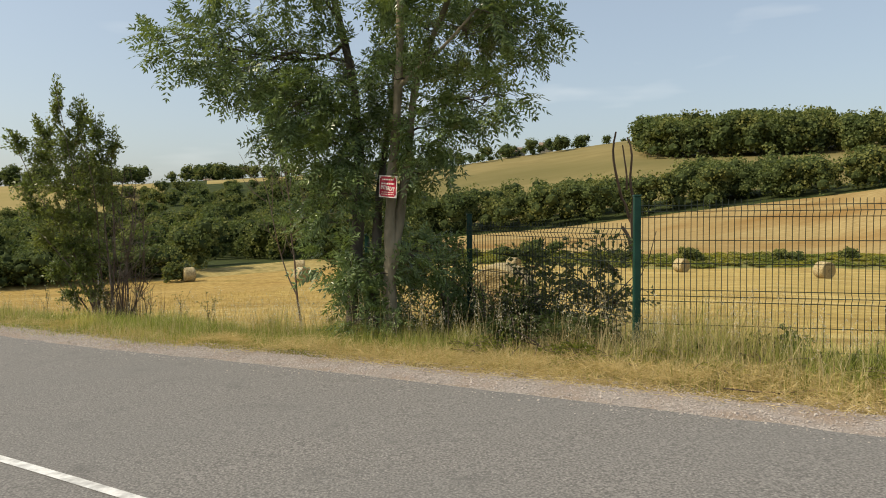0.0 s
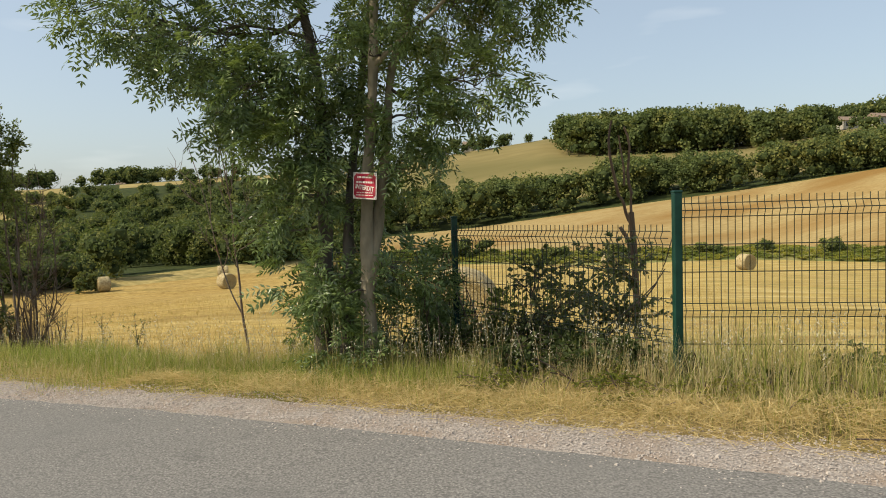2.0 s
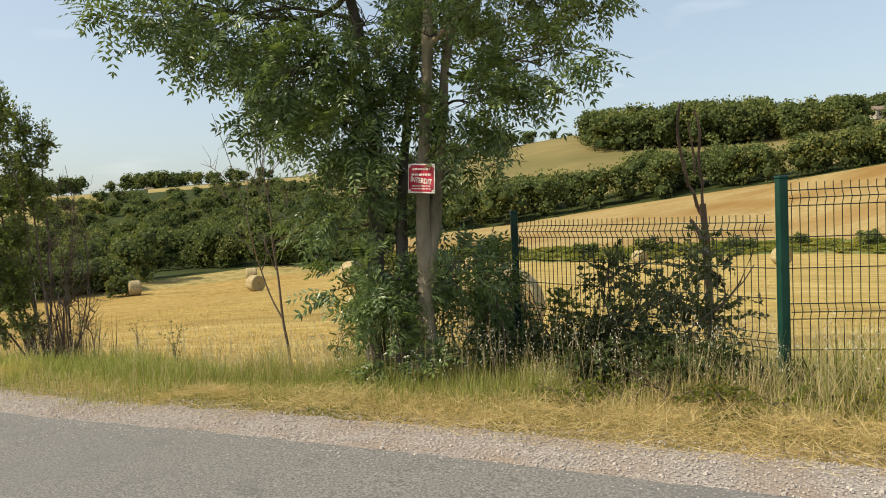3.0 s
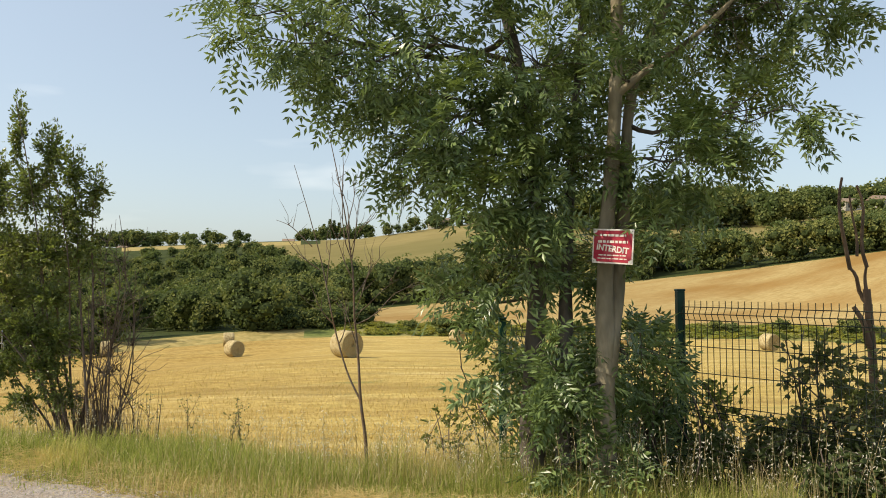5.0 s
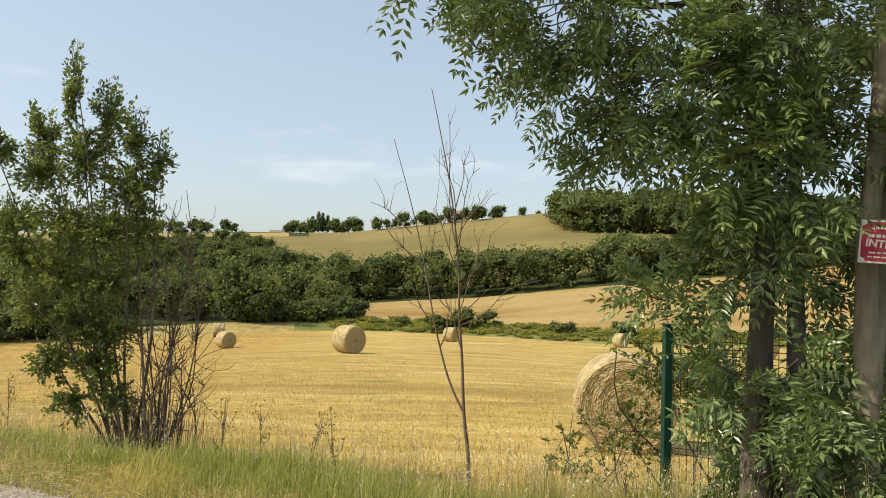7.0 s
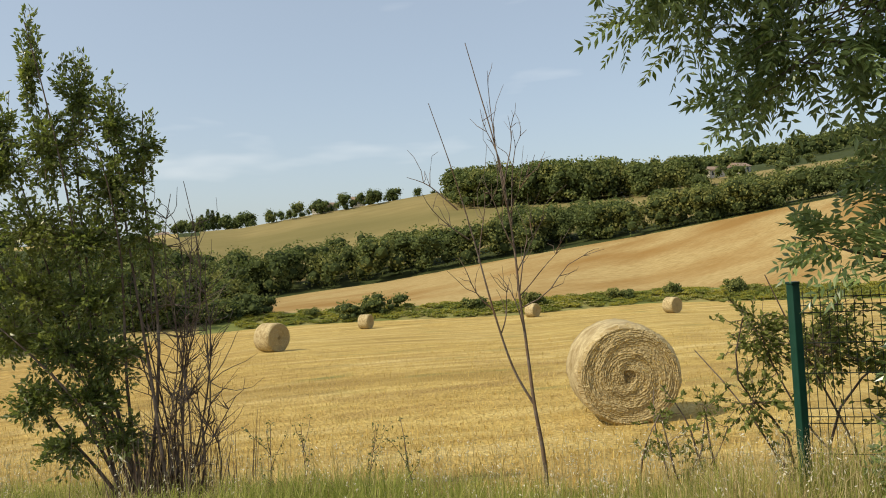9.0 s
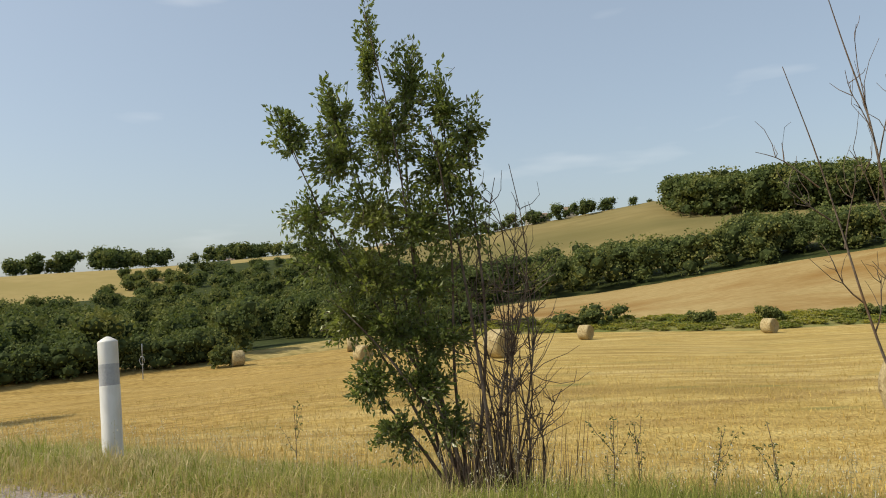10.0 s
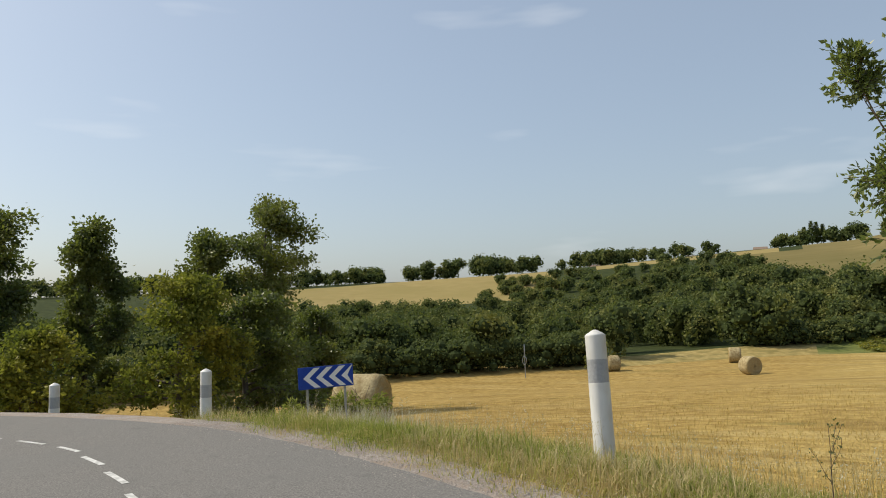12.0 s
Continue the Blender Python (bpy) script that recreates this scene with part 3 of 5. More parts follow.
def cypress(x, y, h, seed):
    """A slim pointed conifer on the far ridge."""
    rng = np.random.default_rng(seed)
    ob = thing("cypress", x, y, ground_level(x, y)[0] - 0.1)
    part("trunk", lathe([(0.16, 0), (0.10, h * 0.5), (0.02, h * 0.95)], 8), DARK_BARK, ob)
    n = 420
    t, a = rng.random(n)**1.2, rng.uniform(0, 2 * np.pi, n)
    d = np.column_stack([np.cos(a), np.sin(a), np.full(n, 0.8)])
    r = h * 0.13 * (1 - t)**0.7 * rng.uniform(0.75, 1.15, n) * np.minimum(1, 0.4 + 5 * t)
    p = np.column_stack([r * np.cos(a), r * np.sin(a), h * (0.06 + 0.94 * t)])
    part("crown", mesh_of("crown", *leaf_cards(p, d, np.column_stack([-np.sin(a), np.cos(a), np.zeros(n)]), np.full(n, 0.8), np.full(n, 0.5)), False, [WOOD_LEAF]), None, ob)
    return tagged(ob, "slim dark pointed cypress on the far ridge", "tree", "cypresses on the ridge")


def house(x, y, w, d, h, turn, label):
    """A far farmhouse with gable roof and openings."""
    ob = thing("house", x, y, ground_level(x, y)[0] - 0.4, turn)
    bm = bmesh.new()
    box(bm, -w / 2, w / 2, -d / 2, d / 2, 0, h)
    part("wall", bm, WALL, ob)
    bm = bmesh.new()
    a, b, t = w / 2 + 0.4, d / 2 + 0.5, d * 0.28
    pts = [(-a, -b, h - 0.1), (a, -b, h - 0.1), (a, b, h - 0.1), (-a, b, h - 0.1), (-a, 0, h + t), (a, 0, h + t)]
    v = [bm.verts.new(p) for p in pts]
    for f in ((0, 1, 5, 4), (2, 3, 4, 5), (0, 4, 3), (1, 2, 5), (3, 2, 1, 0)):
        bm.faces.new([v[i] for i in f])
    part("roof", bm, TILE, ob)
    for i in range(int(w // 3)):
        bm = bmesh.new()
        cx = -w / 2 + 1.5 + 3 * i
        box(bm, cx - 0.5, cx + 0.5, -d / 2 - 0.03, -d / 2 + 0.1, h * 0.35, h * 0.35 + 1.4)
        part("window", bm, GLASS_DARK, ob)
    return tagged(ob, label, "house")


# ---- trees and shrubs near the road ----
def pinnate(bases, ways, rng, length=0.27, pairs=6, leaflet=0.066):
    """Feathered ash leaves: opposite leaflets along a drooping stalk."""
    n = len(bases)
    a = unit(ways)
    flat = unit(np.cross(a, unit(rng.normal(0, 0.75, (n, 3)) + [0, 0, 1])))
    L = length * rng.uniform(0.7, 1.25, n)
    out = []
    for k in range(pairs):
        t = 0.3 + 0.7 * k / (pairs - 1)
        p = bases + a * (L * t)[:, None] - np.array([0, 0, 1.0]) * (0.22 * L * t**2)[:, None]
        size = leaflet * rng.uniform(0.8, 1.2, n) * (0.75 + 0.5 * math.sin(math.pi * (0.2 + 0.7 * t)))
        for sgn in (-1, 1):
            d = flat * sgn + a * 0.6 + rng.normal(0, 0.14, (n, 3)) - [0, 0, 0.25]
            out.append(leaf_cards(p, d, np.cross(d, np.cross(a, flat)), size, size * 0.31))
    tip = bases + a * L[:, None] - np.array([0, 0, 1.0]) * (0.22 * L)[:, None]
    out.append(leaf_cards(tip, a - [0, 0, 0.45], flat, leaflet * rng.uniform(0.9, 1.3, n), np.full(n, leaflet * 0.38)))
    return joined(out)


def grow(stem_lines, lobes, rng, twigs, radius, per_twig, sway=0.08, along=(0.45, 1.0), lift=0.05):
    """Branches from the stems into the crown's lobes, with leaf places along their outer parts."""
    pts = np.vstack([p for p, r in stem_lines])
    rads = np.concatenate([r for p, r in stem_lines])
    weight = np.array([l[3] * l[4] * l[5] * (l[6] if len(l) > 6 else 1) for l in lobes])**0.75
    lines, base, way = [], [], []
    for k, n in enumerate(np.maximum(3, (twigs * weight / weight.sum()).astype(int))):
        c, e = np.array(lobes[k][:3]), np.array(lobes[k][3:6])
        low = pts[:, 2] < c[2] + 0.1
        cand = np.where(low)[0] if low.any() else np.arange(len(pts))
        fork_root = cand[np.argmin(np.linalg.norm((pts[cand] - c) * [1, 1, 0.8], axis=1))]
        limb = bend(pts[fork_root], c, rng, 9, sway, lift)
        r0 = min(rads[fork_root] * 0.75, radius * (0.5 + 0.5 * np.linalg.norm(c - pts[fork_root])))
        lines.append((limb, np.linspace(r0, r0 * 0.35, 9)))
        for _ in range(n):
            d = unit(rng.normal(0, 1, 3)) * rng.uniform(0.45, 1.0)**0.6
            tip = c + d * e
            start = limb[rng.integers(3, 9)]
            tw = bend(start, tip, rng, 6, 0.10, 0.06)
            lines.append((tw, np.linspace(r0 * 0.30, 0.0025, 6)))
            m = per_twig
            t = rng.uniform(*along, m) * 5
            i = np.minimum(t.astype(int), 4)
            p = tw[i] + (tw[i + 1] - tw[i]) * (t - i)[:, None]
            base.append(p)
            way.append(unit(tw[i + 1] - tw[i]) * 0.7 + rng.normal(0, 0.62, (m, 3)) + unit(d) * 0.35)
    return lines, np.vstack(base), np.vstack(way)


def build_ash():
    rng = np.random.default_rng(21)
    x0, y0 = -0.58, 7.78
    z0 = ground_level(x0, y0)[0]
    ob = thing("ash_tree", x0, y0, z0)

    def stem(points, r0, r1):
        p = smooth_line(np.array(points, float), 6)
        return p, np.linspace(r0, r1, len(p)) * (1 + 0.25 * np.exp(-np.linspace(0, 9, len(p))))

    main = stem([(0, 0, -0.1), (0.02, 0, 0.5), (0.03, 0.0, 1.1), (0.05, 0.02, 1.8), (0.12, 0.02, 2.6), (0.16, 0.05, 3.6), (0.1, 0.1, 4.6), (0.05, 0.1, 5.4)], 0.079, 0.022)
    right = stem([(0.03, 0.0, 0.95), (0.12, 0.05, 1.4), (0.22, 0.12, 2.1), (0.34, 0.2, 3.0), (0.75, 0.1, 4.0), (1.0, 0.1, 5.2)], 0.062, 0.018)
    left = stem([(-0.38, 0.30, -0.1), (-0.40, 0.32, 0.5), (-0.36, 0.36, 1.2), (-0.33, 0.40, 2.0), (-0.4, 0.5, 3.0), (-0.7, 0.6, 4.4), (-0.8, 0.7, 5.6)], 0.095, 0.02)
    back = stem([(-0.2, 0.25, -0.1), (-0.16, 0.3, 0.7), (-0.12, 0.4, 1.6), (0.0, 0.6, 2.6), (0.2, 0.9, 4.0)], 0.07, 0.02)
    limb = stem([(0.14, 0.02, 2.85), (0.32, -0.1, 3.0), (0.6, -0.22, 3.2), (0.95, -0.35, 3.55)], 0.026, 0.012)
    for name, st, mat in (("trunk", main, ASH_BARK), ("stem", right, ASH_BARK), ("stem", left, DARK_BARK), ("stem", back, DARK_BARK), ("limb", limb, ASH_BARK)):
        v, f = tubes([st], 14)
        v = v + 0.006 * np.sin(v[:, [2]] * 9 + v[:, [0]] * 40)
        part(name, mesh_of(name, v, f, True, [mat]), None, ob)
    stems = [main, right, left, back, limb]
    lobes = [  # centre and half sizes, from the trunk's foot
        (-2.1, 0.45, 3.45, 0.6, 0.65, 0.36, 0.55), (-1.5, 0.4, 3.15, 0.55, 0.6, 0.36, 0.6), (-1.55, 1.0, 2.88, 0.45, 0.45, 0.22, 0.5), (-1.1, 0.7, 2.42, 0.36, 0.36, 0.2, 0.6), (-1.05, 0.3, 2.68, 0.42, 0.5, 0.34),
        (-0.66, 0.15, 2.28, 0.32, 0.34, 0.32), (-0.55, 0.22, 1.75, 0.3, 0.3, 0.36, 1.3), (-0.45, 0.1, 1.05, 0.34, 0.3, 0.28, 1.1), (-0.2, -0.15, 0.85, 0.3, 0.22, 0.2, 0.7),
        (0.28, 0.25, 1.05, 0.28, 0.3, 0.3), (-0.98, 0.5, 1.48, 0.22, 0.22, 0.16), (-0.45, 0.2, 2.55, 0.38, 0.4, 0.4, 0.6), (-0.1, 0.3, 2.35, 0.3, 0.3, 0.35, 0.5), (-0.4, 0.05, 2.2, 0.3, 0.28, 0.28, 0.7), (0.1, -0.2, 2.9, 0.3, 0.22, 0.2, 0.3), (-0.3, 0.35, 0.95, 0.3, 0.25, 0.35), (-0.1, 0.5, 1.75, 0.35, 0.3, 0.3),
        (0.85, -0.05, 3.35, 0.65, 0.65, 0.42, 0.4), (1.02, -0.1, 2.65, 0.42, 0.42, 0.24), (0.52, -0.05, 2.4, 0.38, 0.42, 0.30), (0.45, 0.0, 1.95, 0.24, 0.28, 0.2),
        (-0.35, 0.2, 3.1, 0.55, 0.6, 0.45, 0.5), (0.15, 0.6, 2.9, 0.5, 0.5, 0.4, 0.45), (0.0, 0.0, 4.1, 1.0, 1.0, 0.55, 0.25), (-1.5, 0.5, 4.2, 0.9, 0.9, 0.5, 0.2), (1.1, 0.0, 4.15, 0.7, 0.8, 0.5, 0.3),
        (0.1, 0.2, 5.0, 0.9, 0.9, 0.55, 0.4), (-1.0, -0.5, 3.75, 0.65, 0.55, 0.45, 0.2), (0.5, 1.2, 3.7, 0.7, 0.7, 0.5, 0.5), (1.45, 0.1, 3.45, 0.42, 0.5, 0.3), (0.04, -0.2, 0.36, 0.24, 0.12, 0.16, 0.6), (-0.3, -0.1, 0.5, 0.3, 0.2, 0.25),
    ]
    lines, base, way = grow(stems, lobes, rng, 500, 0.021, 10, 0.08, (0.84, 1.0))
    way = way + rng.normal(0, 0.5, way.shape)
    tagged(part("branch_or_heart", mesh_of("branch_or_heart", *tubes(lines, 5), True, [DARK_BARK]), None, ob), kind="stuff")
    part("crown", mesh_of("crown", *pinnate(base, way, rng), False, [ASH_LEAF]), None, ob, "feathered dark green ash leaves")
    tagged(ob, "several-stemmed ash tree with feathered leaves by the fence", "tree")


def simple_leaves(base, way, rng, length, ratio):
    n = len(base)
    size = length * rng.uniform(0.6, 1.3, n)
    d = unit(way) - [0, 0, 0.25]
    return leaf_cards(base, d, rng.normal(0, 1, (n, 3)), size, size * ratio)


def build_shrub():
    """Tall many-stemmed shrub, leafy above and to one side, bare twigs on the other."""
    rng = np.random.default_rng(33)
    x0, y0 = -5.27, 11.6
    z0 = ground_level(x0, y0)[0] - 0.05
    ob = thing("tall_shrub", x0, y0, z0)
    leafy = [(-1.45, 0.0, 2.95), (-1.02, 0.2, 3.2), (-0.73, -0.1, 3.7), (-0.42, 0.1, 3.45), (-0.15, 0.0, 3.25), (0.06, 0.15, 3.1), (-1.3, 0.1, 2.2), (-0.7, 0.25, 2.8), (-0.25, -0.2, 2.8), (-1.1, -0.1, 1.6), (-0.9, 0.1, 1.1)]
    bare = [(0.55, 0.1, 2.7), (0.6, -0.1, 2.0), (0.38, 0.2, 2.5), (0.48, 0.0, 3.0), (0.75, 0.1, 1.5), (0.28, -0.1, 2.2), (0.65, 0.2, 2.3), (0.9, 0.0, 1.0), (0.2, 0.15, 2.7)]
    leafy = [(x, y, z * 1.07) for x, y, z in leafy]
    bare = bare + [(0.12, 0.1, 2.4), (0.4, -0.15, 1.7), (0.02, 0.1, 2.0), (0.5, 0.15, 1.3), (-0.1, 0.15, 2.3), (0.33, 0.1, 2.9)]
    stems = []
    for k, tip in enumerate(leafy):
        foot = np.array([rng.normal(-0.08, 0.12), rng.normal(0, 0.1), -0.05])
        p = bend(foot, tip, rng, 10, 0.035, 0.04)
        r0 = rng.uniform(0.012, 0.021)
        stems.append((p, np.linspace(r0, 0.004, 10)))
        part("stem", mesh_of("stem", *tubes([stems[-1]], 7), True, [TWIG_BARK]), None, ob)
    twiglines = []
    for tip in [(x * 0.75, y, z * 0.9) for x, y, z in bare]:
        foot = np.array([rng.normal(0.22, 0.13), rng.normal(0, 0.1), -0.05])
        p = bend(foot, tip, rng, 10, 0.05, 0.03)
        r0 = rng.uniform(0.007, 0.012)
        part("bare_stem", mesh_of("bare_stem", *tubes([(p, np.linspace(r0, 0.003, 10))], 6), True, [TWIG_BARK]), None, ob)
        for _ in range(20):
            i = rng.integers(3, 9)
            d = unit(rng.normal(0, 1, 3) * [0.8, 0.8, 0.4] + [0, 0, 0.9]) * rng.uniform(0.15, 0.5)
            twiglines.append((bend(p[i], p[i] + d, rng, 5, 0.1), np.linspace(0.0048, 0.0018, 5)))
    lobes = [
        (-1.42, 0.0, 2.85, 0.20, 0.2, 0.22, 1.5), (-1.03, 0.1, 2.95, 0.17, 0.2, 0.36, 1.5), (-0.73, -0.05, 3.35, 0.08, 0.1, 0.44, 4.0), (-0.42, 0.05, 3.15, 0.19, 0.2, 0.40, 1.4), (-0.15, 0.0, 3.0, 0.18, 0.22, 0.36, 1.3), (0.05, 0.1, 2.8, 0.16, 0.2, 0.38),
        (-1.0, 0.1, 2.65, 0.34, 0.32, 0.28), (-0.6, 0.0, 2.75, 0.34, 0.35, 0.36), (-0.2, 0.0, 2.5, 0.34, 0.35, 0.36), (-1.22, 0.05, 2.2, 0.30, 0.28, 0.24), (-0.8, 0.0, 2.2, 0.34, 0.35, 0.32), (-0.38, 0.0, 2.1, 0.34, 0.35, 0.32),
        (-1.15, 0.0, 1.85, 0.28, 0.26, 0.22), (-0.75, 0.0, 1.75, 0.32, 0.32, 0.30), (-0.35, 0.0, 1.65, 0.28, 0.3, 0.30), (-0.98, 0.0, 1.4, 0.26, 0.25, 0.24, 1.3), (-0.6, 0.0, 1.3, 0.28, 0.28, 0.28, 1.5), (-0.78, 0.0, 0.95, 0.24, 0.22, 0.24, 1.5), (-0.45, -0.05, 0.9, 0.26, 0.24, 0.26, 1.5), (-0.6, 0.0, 0.55, 0.24, 0.2, 0.2, 1.3), (-0.25, 0.0, 1.2, 0.26, 0.26, 0.32), (-0.2, 0.0, 0.6, 0.24, 0.24, 0.24, 0.8),
        (0.02, 0.0, 2.1, 0.22, 0.25, 0.34, 0.5),
    ]
    lobes = [(l[0], l[1], l[2] * 1.07, l[3] * 1.1, l[4] * 1.1, l[5] * 1.15, *l[6:]) for l in lobes]
    lines, base, way = grow(stems, lobes, rng, 1080, 0.008, 28, 0.05, (0.1, 1.0), 0.02)
    tagged(part("twig_spray", mesh_of("twig_spray", *tubes(lines + twiglines, 3), True, [TWIG_BARK]), None, ob), kind="stuff")
    base = base + rng.normal(0, 0.018, base.shape)
    way = way + [0, 0, 0.35]
    part("foliage", mesh_of("foliage", *simple_leaves(base, way, rng, 0.047, 0.52), False, [SHRUB_LEAF]), None, ob, "small oval olive green leaves")
    # dry sprouts round its foot
    n = 620
    a, rr = rng.uniform(0, 2 * np.pi, n), np.abs(rng.normal(0, 0.28, n))
    foot = np.column_stack([0.1 + rr * np.cos(a) * 1.3, rr * np.sin(a), np.full(n, -0.05)])
    d = np.column_stack([rng.normal(0.02, 0.11, n), rng.normal(0, 0.11, n), np.ones(n)])
    tagged(part("sprout_tuft", mesh_of("sprout_tuft", *leaf_cards(foot, d, rng.normal(0, 1, (n, 3)), rng.uniform(0.2, 1.05, n)**1.5, np.full(n, 0.0065)), False, [TWIG_BARK]), None, ob), kind="stuff")
    tagged(ob, "tall shrub with upright leafy stems and bare twigs", "shrub")


def build_sapling():
    """A thin young tree, nearly dead: bare twigs."""
    rng = np.random.default_rng(9)
    x0, y0 = -2.12, 11.0
    z0 = ground_level(x0, y0)[0] - 0.03
    ob = thing("bare_sapling", x0, y0, z0)
    main = smooth_line(np.array([(0, 0, 0), (-0.02, 0, 0.4), (-0.07, 0, 0.78), (-0.10, 0.02, 1.3), (-0.14, 0, 1.7), (-0.16, 0.02, 2.2), (-0.26, 0, 2.9), (-0.38, 0.05, 3.5), (-0.46, 0.06, 3.85)], float), 4)
    rad = np.interp(main[:, 2], [0, 0.8, 1.7, 3.95], [0.021, 0.016, 0.011, 0.003])
    part("trunk", mesh_of("trunk", *tubes([(main, rad)], 8), True, [DRY_BARK]), None, ob)
    fork = smooth_line(np.array([(-0.07, 0, 0.78), (-0.22, 0.05, 1.1), (-0.36, 0.06, 1.6), (-0.48, 0.1, 2.2), (-0.62, 0.1, 2.75), (-0.80, 0.1, 3.35)], float), 4)
    frad = np.linspace(0.012, 0.0028, len(fork))
    part("fork", mesh_of("fork", *tubes([(fork, frad)], 7), True, [DRY_BARK]), None, ob)
    tw = []
    for a, b in (((-0.14, 0, 1.7), (0.35, 0.1, 2.1)), ((-0.13, 0, 1.6), (0.62, -0.1, 2.05)), ((-0.15, 0, 1.9), (0.2, 0.1, 2.4)), ((-0.14, 0, 1.72), (0.1, 0.2, 2.3)),
                 ((-0.17, 0, 2.3), (-0.3, 0, 3.6)), ((-0.17, 0, 2.3), (0.02, 0, 3.1)), ((-0.2, 0, 2.5), (-0.35, 0.1, 3.3)), ((-0.18, 0, 2.4), (0.12, 0.1, 2.9)), ((-0.22, 0, 2.6), (-0.18, -0.1, 3.2)),
                 ((-0.36, 0.06, 1.6), (-0.62, 0.1, 2.05)), ((-0.52, 0.1, 2.2), (-0.9, 0.1, 2.6)), ((-0.45, 0.1, 2.0), (-0.4, 0.0, 2.6)), ((-0.6, 0.1, 2.45), (-1.0, 0.2, 2.75)),
                 ((-0.3, 0.06, 1.4), (-0.2, 0.1, 1.8)), ((-0.12, 0, 1.4), (-0.32, 0, 1.9)), ((-0.16, 0, 2.1), (-0.42, 0, 2.7))):
        p = bend(a, b, rng, 7, 0.05, 0.06)
        tw.append((p, np.linspace(0.0065, 0.002, 7)))
        for _ in range(4):
            i = rng.integers(2, 6)
            q = p[i] + (p[6] - p[i]) * 0.4 + rng.normal(0, 0.09, 3) + [0, 0, 0.12]
            tw.append((bend(p[i], q, rng, 4, 0.08), np.linspace(0.0034, 0.0014, 4)))
    tagged(part("twig_spray", mesh_of("twig_spray", *tubes(tw, 4), True, [DRY_BARK]), None, ob), kind="stuff")
    tagged(ob, "thin bare sapling with forked grey-brown twigs", "tree")


def build_bush(name, x, y, w, d, h, seed, label, twigs=110, leaf=0.075, ratio=0.62, mat=None, ash=False, per=12):
    """A leafy bush of several stems."""
    rng = np.random.default_rng(seed)
    ob = thing(name, x, y, ground_level(x, y)[0] - 0.03)
    stems = []
    for _ in range(7):
        foot = (rng.normal(0, w * 0.18), rng.normal(0, d * 0.18), 0)
        tip = (rng.normal(0, w * 0.35), rng.normal(0, d * 0.35), h * rng.uniform(0.6, 0.95))
        stems.append((bend(foot, tip, rng, 8, 0.06), np.linspace(0.012, 0.004, 8)))
        part("stem", mesh_of("stem", *tubes([stems[-1]], 6), True, [TWIG_BARK]), None, ob)
    lobes = [(rng.uniform(-w, w) * 0.42, rng.uniform(-d, d) * 0.4, h * rng.uniform(0.25, 0.82), w * 0.26, d * 0.3, h * 0.2) for _ in range(9)]
    lines, base, way = grow(stems, lobes, rng, twigs, 0.008, per, 0.06, (0.2, 1.0))
    base[:, 2] = np.maximum(base[:, 2], 0.03)
    tagged(part("twig_spray", mesh_of("twig_spray", *tubes(lines, 4), True, [TWIG_BARK]), None, ob), kind="stuff")
    leaves = pinnate(base, way, rng, 0.24, 5, leaf) if ash else simple_leaves(base, way + [0, 0, 0.2], rng, leaf, ratio)
    part("foliage", mesh_of("foliage", *leaves, False, [mat or BUSH_LEAF]), None, ob)
    return tagged(ob, label, "bush")


def build_poplar(x, y, h, w, seed, label, leaf=0.145, lean=0.0, mat=None):
    """A roadside tree at middle distance: trunk, limbs and a ragged crown."""
    rng = np.random.default_rng(seed)
    ob = thing("roadside_tree", x, y, ground_level(x, y)[0] - 0.1)
    trunk = bend((0, 0, 0), (lean, 0, h * 0.93), rng, 12, 0.02)
    st = (trunk, np.linspace(0.16, 0.02, 12))
    part("trunk", mesh_of("trunk", *tubes([st], 9), True, [DARK_BARK]), None, ob)
    lobes = []
    for k in range(22):
        t = 0.14 + 0.82 * k / 21
        a = rng.uniform(0, 2 * np.pi)
        reach = w * 0.52 * (1.08 - t)**0.5 * rng.uniform(0.4, 1.05)
        lobes.append((lean * t + reach * math.cos(a), reach * math.sin(a), h * t, w * 0.24, w * 0.24, h * 0.07))
    lines, base, way = grow([st], lobes, rng, 680 if h > 6 else 380, 0.05, 36, 0.06, (0.12, 1.0))
    tagged(part("branch_or_heart", mesh_of("branch_or_heart", *tubes(lines, 3), True, [DARK_BARK]), None, ob), kind="stuff")
    n = len(base)
    size = leaf * rng.uniform(0.6, 1.3, n)
    base = base + rng.normal(0, 0.12, (n, 3))
    part("crown", mesh_of("crown", *leaf_cards(base, way, rng.normal(0, 1, (n, 3)), size, size * 0.75), False, [mat or POPLAR_LEAF]), None, ob)
    return tagged(ob, label, "tree")


# ---- fence ----
POSTS = [(-0.95, 9.35, 0.90), (0.32, 8.54, 1.15), (1.72, 6.47, 1.31), (4.05, 5.82, 1.53), (6.2, 4.6, 1.7), (8.3, 3.2, 1.85)]
PANEL_TOPS = [0.86, 1.08, 1.28, 1.50, 1.67]


